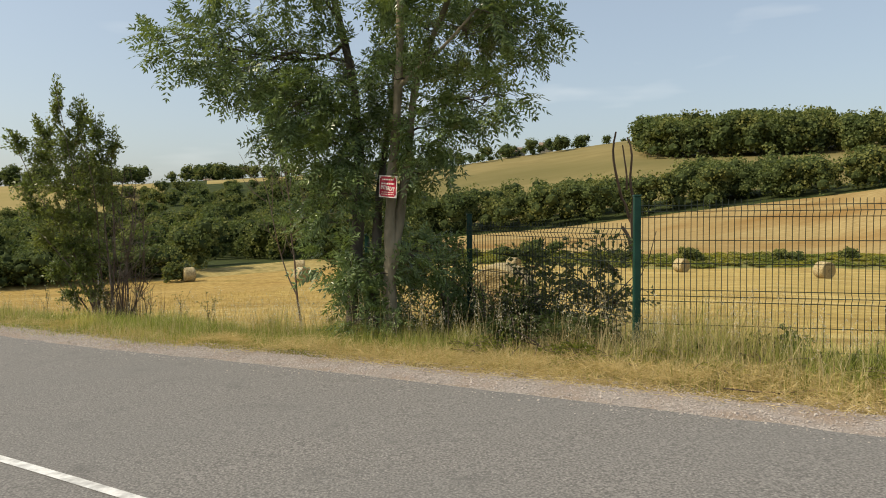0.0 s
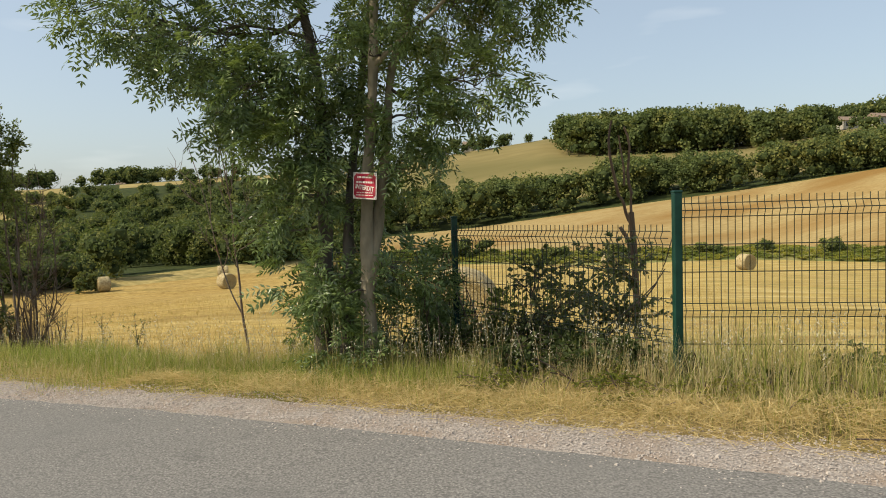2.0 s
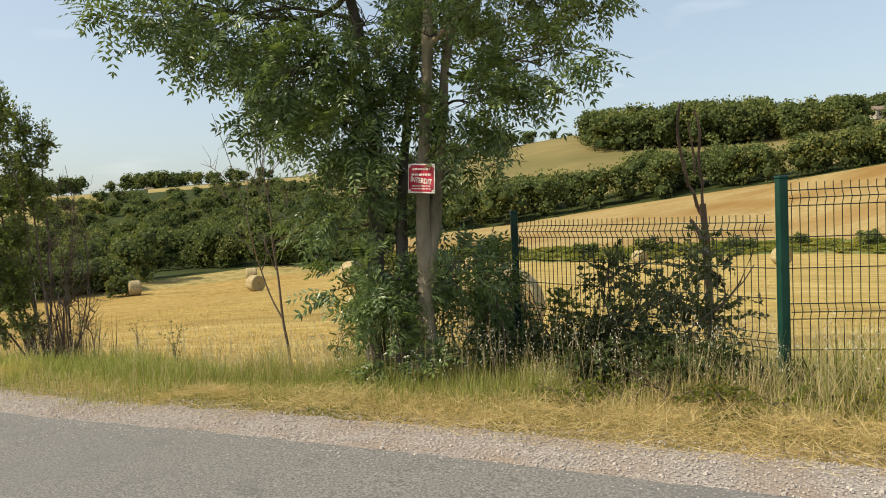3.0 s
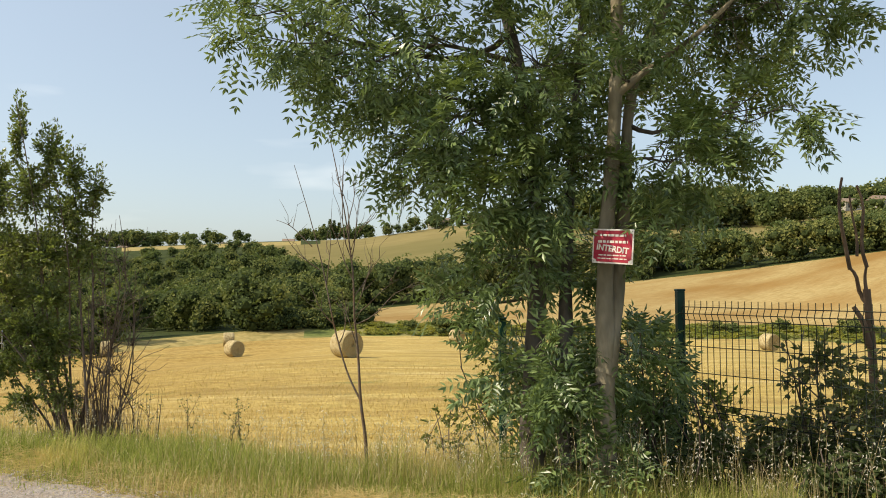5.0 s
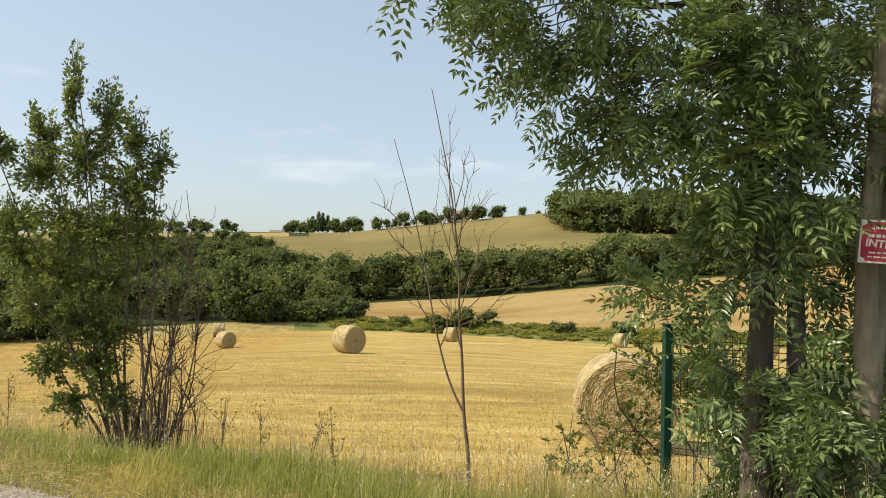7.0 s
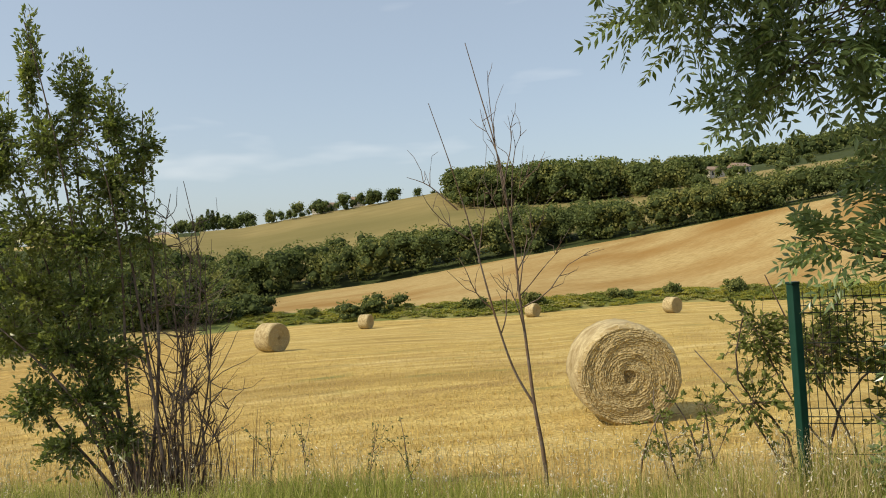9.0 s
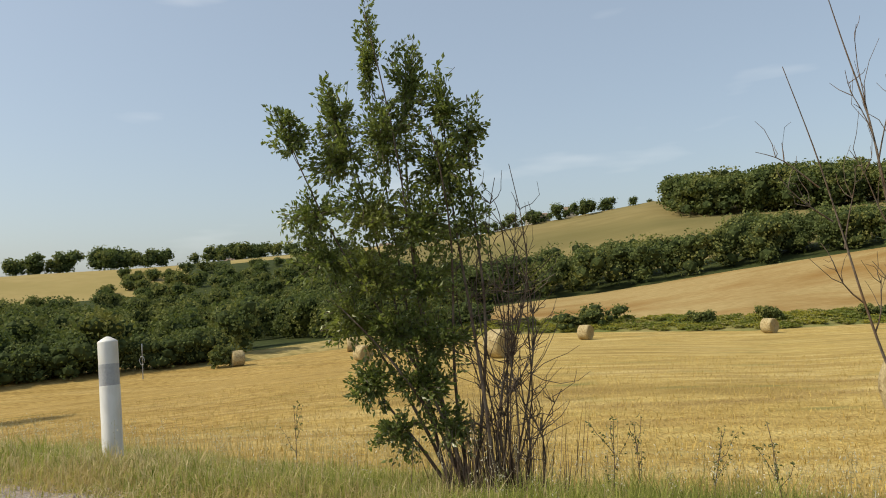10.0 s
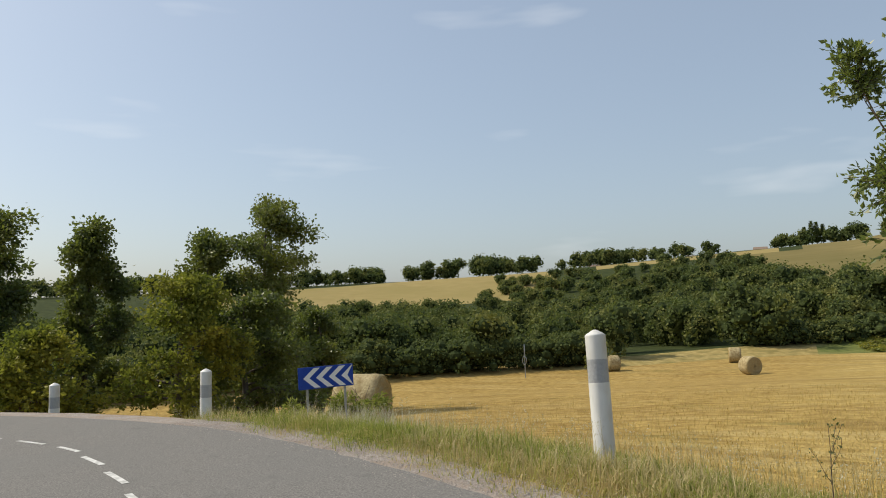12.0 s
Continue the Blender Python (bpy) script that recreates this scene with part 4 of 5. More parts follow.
def build_fence():
    ob = thing("mesh_fence", 0, 0, 0)
    for x, y, top in POSTS:
        z0 = ground_level(x, y)[0] - 0.15
        bm = bmesh.new()
        box(bm, x - 0.03, x + 0.03, y - 0.03, y + 0.03, z0, top, 0.005)
        post = part("post", bm, GREEN_STEEL, ob)
        bm = bmesh.new()
        box(bm, x - 0.034, x + 0.034, y - 0.034, y + 0.034, top, top + 0.018, 0.006)
        part("post_cap", bm, GREEN_STEEL, post)
    profile = [(0.0, 0.0), (0.05, 0.0), (0.10, -0.03), (0.15, 0.0), (0.78, 0.0), (0.83, -0.03), (0.88, 0.0), (1.42, 0.0), (1.48, 0.0)]
    rails = [0.05, 0.10, 0.15, 0.35, 0.55, 0.78, 0.83, 0.88, 1.08, 1.28, 1.42]
    for (xa, ya, _), (xb, yb, _), top in zip(POSTS, POSTS[1:], PANEL_TOPS):
        a, b = np.array([xa, ya]), np.array([xb, yb])
        d = unit(b - a)
        out = np.array([d[1], -d[0]])
        out = out if out[1] < 0 else -out
        n = int(np.linalg.norm(b - a) / 0.05)
        lines = []
        for k in range(1, n):
            c = a + d * 0.05 * k + out * 0.034
            p = [(*(c + out * -o), top - h) for h, o in profile]
            lines.append((p, [0.0034] * len(p)))
        for h in rails:
            o = float(np.interp(h, [q[0] for q in profile], [q[1] for q in profile]))
            p0, p1 = a + d * 0.03 + out * (0.039 - o), b - d * 0.03 + out * (0.039 - o)
            lines.append(([(*p0, top - h), (*((p0 + p1) / 2), top - h), (*p1, top - h)], [0.0034] * 3))
        part("mesh_panel", mesh_of("mesh_panel", *tubes(lines, 4), True, [WIRE]), None, ob)
    tagged(ob, "dark green welded mesh fence with folded panels", "fence")


# ---- signs, markers, bales ----
def lettering(text, size, material, parent, m, name="lettering"):
    cu = bpy.data.curves.new(name, "FONT")
    cu.body, cu.size, cu.align_x, cu.align_y, cu.extrude, cu.offset = text, size, "CENTER", "CENTER", 0.0006, 0.0016
    tmp = new("tmp", cu)
    me = bpy.data.meshes.new_from_object(tmp)
    bpy.data.objects.remove(tmp)
    me.name = name
    ob = part(name, me, material, parent)
    ob.matrix_basis = m
    return ob


def build_notice():
    """Small red notice nailed to the trunk."""
    ob = thing("notice_sign", -0.552, 7.598, 1.458)
    ob.matrix_basis = Matrix.Translation((-0.552, 7.598, 1.458)) @ Matrix.Rotation(radians(-48), 4, "Z") @ Matrix.Rotation(radians(4), 4, "Y") @ Matrix.Rotation(radians(90), 4, "X")
    w, h = 0.148, 0.113
    bm = bmesh.new()
    box(bm, -w, w, -h, h, -0.003, 0, 0.001)
    part("board", bm, SIGN_CREAM, ob)
    bm = bmesh.new()
    c = 0.022
    a, b = w - 0.010, h - 0.010
    pts = [(-a + c, -b), (a - c, -b), (a - c, -b + c * 0.5), (a, -b + c), (a, b - c), (a - c, b - c * 0.5), (a - c, b), (-a + c, b), (-a + c, b - c * 0.5), (-a, b - c), (-a, -b + c), (-a + c, -b + c * 0.5)]
    v = [bm.verts.new((x, y, 0.001)) for x, y in pts]
    bm.faces.new(v)
    part("red_field", bm, RED, ob)
    lettering("INTERDIT", 0.054, SIGN_CREAM, ob, pose(0, -0.018, 0.0022) @ Matrix(((1, 0.2, 0, 0), (0, 1, 0, 0), (0, 0, 1, 0), (0, 0, 0, 1))), "lettering")
    for y, half, t in ((0.072, 0.095, 0.007), (0.030, 0.108, 0.008), (-0.058, 0.10, 0.004), (-0.080, 0.105, 0.0035)):
        bm = bmesh.new()
        x = -half
        rng = random.Random(int(y * 1000))
        while x < half:
            k = rng.uniform(0.012, 0.045)
            box(bm, x, min(x + k, half), y - t, y + t, 0.0012, 0.002)
            x += k + 0.007
        part("text_line", bm, SIGN_CREAM, ob)
    for sx, sy in ((-1, 1), (1, 1), (1, -1), (-1, -1)):
        p = part("nail", lathe([(0.003, 0), (0.003, 0.002), (0.001, 0.003)], 8), STEEL, ob)
        p.location = (sx * (w - 0.012), sy * (h - 0.012), 0.0005)
    tagged(ob, "weathered red and cream notice on the ash trunk", "sign")


def build_delineator():
    ob = thing("delineator_post", -8.80, 12.95, -0.0)
    ob.location.z = ground_level(-8.80, 12.95)[0]
    H = 0.72 - ob.location.z
    part("body", lathe([(0.096, -0.1), (0.096, 0.0), (0.096, H - 0.5), (0.0955, H - 0.485), (0.0945, H - 0.48)], 28), WHITE_PAINT, ob)
    part("reflector_band", lathe([(0.0945, H - 0.48), (0.0945, H - 0.27)], 28), GREY_BAND, ob, "grey reflective band")
    part("cap", lathe([(0.094, H - 0.27), (0.094, H - 0.262), (0.094, H - 0.06), (0.094, H - 0.052), (0.088, H - 0.044), (0.080, H - 0.038), (0.030, H - 0.008), (0.010, H)], 28), WHITE_PAINT, ob)
    tagged(ob, "white cylindrical roadside marker post with grey band", "marker post", "marker posts along the bend")
    ob.rotation_euler = (radians(-4.0), radians(-3.0), 0)
    for x, y, top in ((-16.44, 15.47, 0.08), (-20.27, 15.28, -0.2)):
        c = copy_thing(ob, pose(x, y, top - H, 0, 1, 20))
        tagged(c, "white cylindrical roadside marker post in the verge grass")


def build_chevron():
    """Blue and white bend marker on two short legs."""
    x, y = -15.28, 17.33
    ob = thing("chevron_sign", x, y, ground_level(x, y)[0])
    z1 = -0.03 - ob.location.z
    z0 = z1 - 0.40
    ang = math.degrees(math.atan2(17.70 - 16.93, -14.95 + 15.62))
    ob.matrix_basis = pose(x, y, ob.location.z, 0, -1.5, ang)
    w = 0.51
    bm = bmesh.new()
    box(bm, -w, w, -0.012, 0.012, z0, z1, 0.006)
    part("panel", bm, BLUE, ob)
    for k in range(4):
        bm = bmesh.new()
        cx = -w + 0.17 + k * 0.235
        m, t = (z0 + z1) / 2, 0.115
        hh = (z1 - z0) / 2 - 0.02
        top = [(cx + 0.12, m + hh), (cx + 0.12 + t, m + hh), (cx + t - 0.08, m), (cx - 0.08, m)]
        low = [(cx - 0.08, m), (cx + t - 0.08, m), (cx + 0.12 + t, m - hh), (cx + 0.12, m - hh)]
        for quad in (top, low):
            q = [(min(px, w - 0.01), pz) for px, pz in quad]
            f = bm.faces.new([bm.verts.new((px, -0.0165, pz)) for px, pz in q])
        part("chevron", bm, SIGN_WHITE, ob)
    for sx in (-0.35, 0.35):
        bm = bmesh.new()
        box(bm, sx - 0.02, sx + 0.02, 0.014, 0.054, -0.2, z1 - 0.02, 0.003)
        part("leg", bm, STEEL, ob)
    tagged(ob, "blue and white chevron bend sign low in the grass", "road sign")


def bale_parts():
    """A round straw bale lying along x: wound side and ringed ends."""
    rng = np.random.default_rng(4)
    R, half = 0.80, 0.58
    sides = 72
    prof = [(-half, R - 0.06), (-half + 0.04, R - 0.01), (-half * 0.6, R), (-half * 0.2, R + 0.006), (half * 0.2, R), (half * 0.6, R + 0.005), (half - 0.04, R - 0.01), (half, R - 0.06)]
    a = np.linspace(0, 2 * np.pi, sides, endpoint=False)
    v = np.array([[x, (r + rng.normal(0, 0.006)) * math.cos(t), (r + rng.normal(0, 0.006)) * math.sin(t) * (0.965 if math.sin(t) < 0 else 1.0)] for x, r in prof for t in a])
    i = np.arange(len(prof) - 1)[:, None] * sides + np.arange(sides)[None]
    j = np.arange(len(prof) - 1)[:, None] * sides + (np.arange(sides)[None] + 1) % sides
    f = np.stack([i, j, j + sides, i + sides], -1).reshape(-1, 4)
    side = mesh_of("wound_side", v, f[:, ::-1], True, [HAY])
    ends = []
    for sgn in (-1, 1):
        rings = 46
        rr = np.linspace(R - 0.055, 0.01, rings)
        vv = []
        for k, r in enumerate(rr):
            wob = 0.006 * np.sin(a * 2 + k * 0.3) + rng.normal(0, 0.003, sides)
            depth = half + (0.010 if k % 2 else 0.0) * rng.uniform(0.2, 1.4) + 0.012 * np.sin(a * 3 + k * 0.37) + rng.normal(0, 0.005, sides) - (0.05 if r < 0.1 else 0)
            depth = np.where(k == 0, half, depth)
            vv.append(np.column_stack([sgn * depth * np.ones(sides), (r + wob * (k > 0)) * np.cos(a), (r + wob * (k > 0)) * np.sin(a) * np.where(np.sin(a) < 0, 0.965, 1.0)]))
        vv = np.vstack(vv)
        i = np.arange(rings - 1)[:, None] * sides + np.arange(sides)[None]
        j = np.arange(rings - 1)[:, None] * sides + (np.arange(sides)[None] + 1) % sides
        ff = np.stack([i, j, j + sides, i + sides], -1).reshape(-1, 4)
        ends.append(mesh_of("ringed_end", vv, ff if sgn > 0 else ff[:, ::-1], False, [HAY_END]))
    # loose straw standing off the ends and rim
    n = 900
    t, r = rng.uniform(0, 2 * np.pi, n), R * np.sqrt(rng.uniform(0.02, 1, n))
    s = rng.choice([-1, 1], n)
    b = np.column_stack([s * (half + 0.004), r * np.cos(t), r * np.sin(t) * np.where(np.sin(t) < 0, 0.965, 1.0)])
    d = np.column_stack([s * 0.35 * np.ones(n), -np.sin(t) + rng.normal(0, 0.4, n), np.cos(t) + rng.normal(0, 0.4, n)])
    tuft = mesh_of("loose_straw", *leaf_cards(b, d, rng.normal(0, 1, (n, 3)), rng.uniform(0.05, 0.14, n), np.full(n, 0.007)), False, [STRAW])
    return side, ends, tuft


def build_bales():
    side, ends, tuft = bale_parts()
    first = thing("straw_bale", 0, 0, 0)
    part("wound_side", side, None, first)
    for e in ends:
        part("ringed_end", e, None, first, "concentric rings of packed straw")
    part("loose_straw", tuft, None, first)
    tagged(first, "large round straw bale lying on the stubble", "straw bale", "bales in the stubble field")
    places = [  # foot on the field, and the way its axis turns
        (1.25, 15.8, 74), (-3.1, 45.7, -52), (8.2, 84.0, -40), (-14.3, 74.5, -48), (-17.2, 88.0, 10), (-18.3, 22.7, 14), (35.4, 67.6, -75), (27.2, 83.0, -60), (-27.7, 79.6, 35)]
    for k, (x, y, turn) in enumerate(places):
        z = ground_level(x, y)[0] + 0.755
        m = pose(x, y, z, 0, 0, turn)
        ob = first if k == 0 else copy_thing(first, m)
        if k == 0:
            ob.matrix_basis = m


def build_stump():
    """A dead, pruned trunk behind the fence."""
    rng = np.random.default_rng(14)
    x, y = 2.42, 9.2
    z0 = ground_level(x, y)[0]
    ob = thing("dead_trunk", x, y, z0 - 0.05)
    h = 1.2 - z0
    main = np.array([(0.05, 0, 0), (0.02, 0, h * 0.5), (0.0, 0, h * 0.78), (-0.02, 0, h * 0.92), (-0.03, 0, h)])
    part("trunk", mesh_of("trunk", *tubes([(smooth_line(main, 4), np.linspace(0.04, 0.032, 17))], 9), True, [STUMP_BARK]), None, ob)
    for a, b, r in (((0.02, 0, h * 0.72), (-0.16, 0, h * 0.92), 0.034), ((-0.02, 0, h * 0.93), (-0.16, 0.05, h + 0.2), 0.022), ((-0.03, 0, h * 0.98), (-0.02, 0, h + 0.22), 0.018), ((-0.15, 0.05, h + 0.18), (-0.24, 0, h + 1.02), 0.019), ((-0.02, 0, h + 0.2), (-0.10, 0, h + 0.95), 0.018), ((-0.10, 0.02, h + 0.3), (-0.15, 0.03, h + 0.86), 0.014)):
        p = bend(a, b, rng, 7, 0.04)
        part("limb", mesh_of("limb", *tubes([(p, np.linspace(r, r * 0.6, 7))], 7), True, [STUMP_BARK]), None, ob)
    tagged(ob, "dead pruned trunk with cut limbs behind the fence", "tree")


# ---- grass ----
def blade_mesh(name, x, y, z, h, w, lean, rng, material, label, category="grass"):
    """Bent blades, three corners high."""
    n = len(x)
    a = rng.uniform(0, 2 * np.pi, n)
    d = np.column_stack([np.cos(a), np.sin(a), np.zeros(n)])
    sd = np.column_stack([-np.sin(a), np.cos(a), np.zeros(n)])
    b = np.column_stack([x, y, z])
    mid = b + d * (lean * h * 0.3)[:, None] + np.array([0, 0, 1.0]) * (h * 0.58)[:, None]
    tip = b + d * (lean * h)[:, None] + np.array([0, 0, 1.0]) * (h * np.sqrt(np.maximum(0.05, 1 - 0.6 * np.minimum(lean, 1.2)**2)))[:, None]
    W = w[:, None] * 0.5
    v = np.stack([b - sd * W, b + sd * W, mid + sd * W * 0.8, mid - sd * W * 0.8, tip + sd * W * 0.15, tip - sd * W * 0.15], 1).reshape(-1, 3)
    k = np.arange(n)[:, None] * 6
    f = np.concatenate([k + [[0, 1, 2, 3]], k + [[3, 2, 4, 5]]])
    ob = new(name, mesh_of(name, v, f, False, [material]))
    return tagged(ob, label, category, kind="stuff")


def along_road(rng, n, lo, hi, s0, s1):
    """Places beside the road: lo to hi along it, s0 to s1 out from the asphalt."""
    t = rng.uniform(lo, hi, n)
    i = np.clip(t.astype(int), 0, len(EDGE) - 2)
    p = EDGE[i] + (EDGE[i + 1] - EDGE[i]) * (t - i)[:, None]
    s = rng.uniform(s0, s1, n)
    q = p + EDGE_OUT[i] * s[:, None]
    return q[:, 0], q[:, 1], s


def build_grass():
    rng = np.random.default_rng(77)
    lo, hi = 16, 140

    def patch(x, y, scale, seed):
        return np.array([noise.noise((a * scale, b * scale, seed)) for a, b in zip(x, y)])

    # standing grass of the verge
    x, y, s = along_road(rng, 195000, lo, hi, 0.08, 3.7)
    k = patch(x, y, 0.7, 1.0)
    tall = np.interp(x, [-16, -6, -2, 0, 1.5, 3, 4.5], [0.16, 0.18, 0.31, 0.35, 0.38, 0.44, 0.52])
    h = (tall * np.interp(s + 0.45 * np.clip((-0.5 - x) / 3, 0, 1), [0.6, 1.1, 1.7, 2.4, 3.7], [0.18, 0.45, 0.85, 1.0, 0.7]) * rng.uniform(0.45, 1.3, len(x)) * (1.08 + 0.9 * k + 0.6 * patch(x, y, 2.3, 5.0)))
    keep = rng.random(len(x)) < np.interp(s + 0.62 * np.clip((-0.5 - x) / 3, 0, 1), [0.66, 0.8, 1.2, 2.8, 3.9], [0, 0.35, 1, 1, 0.5])
    x, y, s, h = x[keep], y[keep], s[keep], np.maximum(h[keep], 0.05)
    z = ground_level(x, y) - 0.01
    dry = rng.random(len(x)) < np.clip(np.interp(x, [-8, -2, 2], [0.30, 0.26, 0.22]) + 0.9 * patch(x, y, 0.45, 9.0), 0.05, 0.85)
    wd = rng.uniform(0.003, 0.0066, len(x)) * np.interp(x, [-7, -3], [1.35, 1])
    ln = np.abs(rng.normal(0.3, 0.26, len(x))) * np.interp(x, [-6, -3], [2.0, 1])
    blade_mesh("verge_grass", x[~dry], y[~dry], z[~dry], h[~dry], wd[~dry], ln[~dry], rng, GRASS, "rough green and yellowing verge grass")
    blade_mesh("dry_grass", x[dry], y[dry], z[dry], h[dry] * 1.1, wd[dry] * 0.8, ln[dry], rng, DRY_GRASS, "dry straw-coloured verge grass")
    # short grass of the outer bend, down to the asphalt
    x, y, s = along_road(rng, 52000, 70, len(EDGE) - 3, 0.06, 2.6)
    keep = (x < -7.5) & (rng.random(len(x)) < np.interp(s, [0.06, 0.25, 2.6], [0.25, 1, 0.8]))
    x, y, s = x[keep], y[keep], s[keep]
    h = rng.uniform(0.06, 0.24, len(x)) * np.interp(s, [0.1, 0.8], [0.5, 1.2]) * (1 + 1.1 * patch(x, y, 0.8, 3.0)) * np.interp(x, [-26, -18, -12], [2.2, 1.3, 0.9])
    h, z, wd, ln = np.maximum(h, 0.04), ground_level(x, y) - 0.005, rng.uniform(0.005, 0.010, len(x)), np.abs(rng.normal(0.6, 0.35, len(x)))
    dry = rng.random(len(x)) < np.clip(0.3 + 1.2 * patch(x, y, 0.55, 12.0), 0.04, 0.8)
    for name, k, mat, lab in (("bend_grass", ~dry, GRASS, "short yellow-green grass along the outer bend"), ("bend_straw", dry, DRY_GRASS, "dry straw among the grass of the bend")):
        blade_mesh(name, x[k], y[k], z[k], h[k], wd[k], ln[k], rng, mat, lab)
    # flattened mown grass next to the gravel
    x, y, s = along_road(rng, 270000, lo, hi, 0.28, 1.75)
    keep = rng.random(len(x)) < np.interp(s, [0.28, 0.5, 0.72, 1.3, 1.75], [0.04, 0.4, 1, 0.8, 0.25])
    x, y = x[keep], y[keep]
    keep = rng.random(len(x)) < np.interp(x, [-9, -5, -2.5, -0.5], [0.2, 0.3, 0.5, 1.0])
    x, y = x[keep], y[keep]
    n = len(x)
    heap = np.array([noise.noise((p * 1.1, q * 1.1, 4.0)) for p, q in zip(x, y)])
    z = ground_level(x, y) + 0.012 + np.abs(rng.normal(0, 0.022, n)) * np.interp(x, [-2.5, -1], [1, 1.9]) + 0.13 * np.maximum(heap, 0)
    d = np.column_stack([rng.normal(0, 1, n), rng.normal(0, 1, n), rng.normal(0.08, 0.2, n) + np.where(x > -1.5, np.abs(rng.normal(0, 0.35, n)), 0)])
    mown = new("mown_grass", mesh_of("mown_grass", *leaf_cards(np.column_stack([x, y, z]), d, rng.normal(0, 1, (n, 3)), 0.04 + 0.15 * rng.random(n)**2, rng.uniform(0.0018, 0.0038, n)), False, [MOWN]))
    tagged(mown, "flattened mown dry grass beside the gravel", "grass", kind="stuff")
    # wild oats with pale heads
    x, y, s = along_road(rng, 2800, lo, 130, 1.2, 3.4)
    keep = rng.random(len(x)) < np.interp(x, [-9, -4, -1, 2], [0.5, 0.4, 0.85, 1.0])
    x, y = x[keep], y[keep]
    z = ground_level(x, y)
    h = rng.uniform(0.35, 0.72, len(x)) * np.interp(x, [-6, 0, 3], [0.75, 0.95, 1.15])
    a = rng.uniform(0, 2 * np.pi, len(x))
    lean = rng.uniform(0.05, 0.25, len(x))
    stems = [(np.array([(x[i], y[i], z[i]), (x[i] + lean[i] * h[i] * 0.4 * math.cos(a[i]), y[i] + lean[i] * h[i] * 0.4 * math.sin(a[i]), z[i] + h[i] * 0.6), (x[i] + lean[i] * h[i] * math.cos(a[i]), y[i] + lean[i] * h[i] * math.sin(a[i]), z[i] + h[i])]), [0.0016, 0.0013, 0.0009]) for i in range(len(x))]
    oats = new("wild_oats", mesh_of("wild_oats", *tubes(stems, 3), True, [DRY_GRASS]))
    tagged(oats, "wild oats with pale drooping seed heads", "grass", kind="stuff")
    tips = np.array([q[0][2] for q in stems])
    m = 9
    b = np.repeat(tips, m, 0) - np.column_stack([np.zeros((len(tips) * m, 2)), np.tile(np.linspace(0, 0.16, m), len(tips))]) + rng.normal(0, 0.014, (len(tips) * m, 3))
    d = rng.normal(0, 0.7, b.shape) - [0, 0, 0.8]
    part("seed_heads", mesh_of("seed_heads", *leaf_cards(b, d, rng.normal(0, 1, b.shape), rng.uniform(0.014, 0.027, len(b)), np.full(len(b), 0.0065)), False, [SEED]), None, oats)
    # cut stubble of the near field
    n = 52000
    az = rng.uniform(-52, 34, n)
    r = 6 + 34 * rng.random(n)**1.25
    x, y = at_polar(az, r)
    s = side_of_road(x, y)
    keep = s > 2.8
    x, y = x[keep], y[keep]
    blade_mesh("stubble", x, y, ground_level(x, y), rng.uniform(0.03, 0.13, len(x)), rng.uniform(0.005, 0.012, len(x)), rng.uniform(0.5, 1.2, len(x)), rng, STRAW, "short cut straw stubble of the near field", "stubble")
    # thin tall dry stalks where the field begins
    x, y, s = along_road(rng, 9000, lo, hi, 2.8, 6.0)
    keep = rng.random(len(x)) < np.interp(s, [2.8, 3.6, 6.0], [1, 0.7, 0.1])
    x, y = x[keep], y[keep]
    blade_mesh("field_margin_grass", x, y, ground_level(x, y), rng.uniform(0.15, 0.45, len(x)), rng.uniform(0.003, 0.005, len(x)), np.abs(rng.normal(0.2, 0.15, len(x))), rng, DRY_GRASS, "thin dry grass along the field margin")
    # rank dry growth by the bend sign
    n = 1500
    x, y = rng.normal(-14.5, 0.75, n), rng.normal(17.1, 0.5, n)
    keep = side_of_road(x, y) > 1.6
    x, y = x[keep], y[keep]
    blade_mesh("rank_dry_grass", x, y, ground_level(x, y), rng.uniform(0.2, 0.62, len(x)), rng.uniform(0.006, 0.012, len(x)), np.abs(rng.normal(0.25, 0.15, len(x))), rng, SEED, "rank pale dry weeds round the bend sign")
    # loose stones of the shoulder
    n = 36000
    x, y, s = along_road(rng, n, lo, 120, -0.4, 0.70)
    thin = rng.random(n) < np.interp(s, [-0.4, -0.2, -0.02, 0.1, 0.5, 0.7], [0.01, 0.05, 0.45, 1, 1, 0.4])
    x, y = x[thin], y[thin]
    n = len(x)
    z = road_level(x, y)
    cube = np.array([(-1, -1, 0), (1, -1, 0), (1, 1, 0), (-1, 1, 0), (-0.55, -0.6, 0.9), (0.6, -0.5, 0.9), (0.5, 0.6, 0.9), (-0.6, 0.55, 0.9)], float)
    quads = np.array([(0, 1, 5, 4), (1, 2, 6, 5), (2, 3, 7, 6), (3, 0, 4, 7), (4, 5, 6, 7)])
    size = rng.uniform(0.0022, 0.0062, n) * np.where(rng.random(n) < 0.04, 1.9, 1.0)
    t = rng.uniform(0, 2 * np.pi, n)
    c, q = np.cos(t)[:, None], np.sin(t)[:, None]
    v = np.stack([(cube[:, 0] * c - cube[:, 1] * q) * size[:, None] + x[:, None], (cube[:, 0] * q + cube[:, 1] * c) * size[:, None] * 0.8 + y[:, None], cube[:, 2] * size[:, None] + z[:, None] - 0.003], -1)
    f = (np.arange(n)[:, None, None] * 8 + quads[None]).reshape(-1, 4)
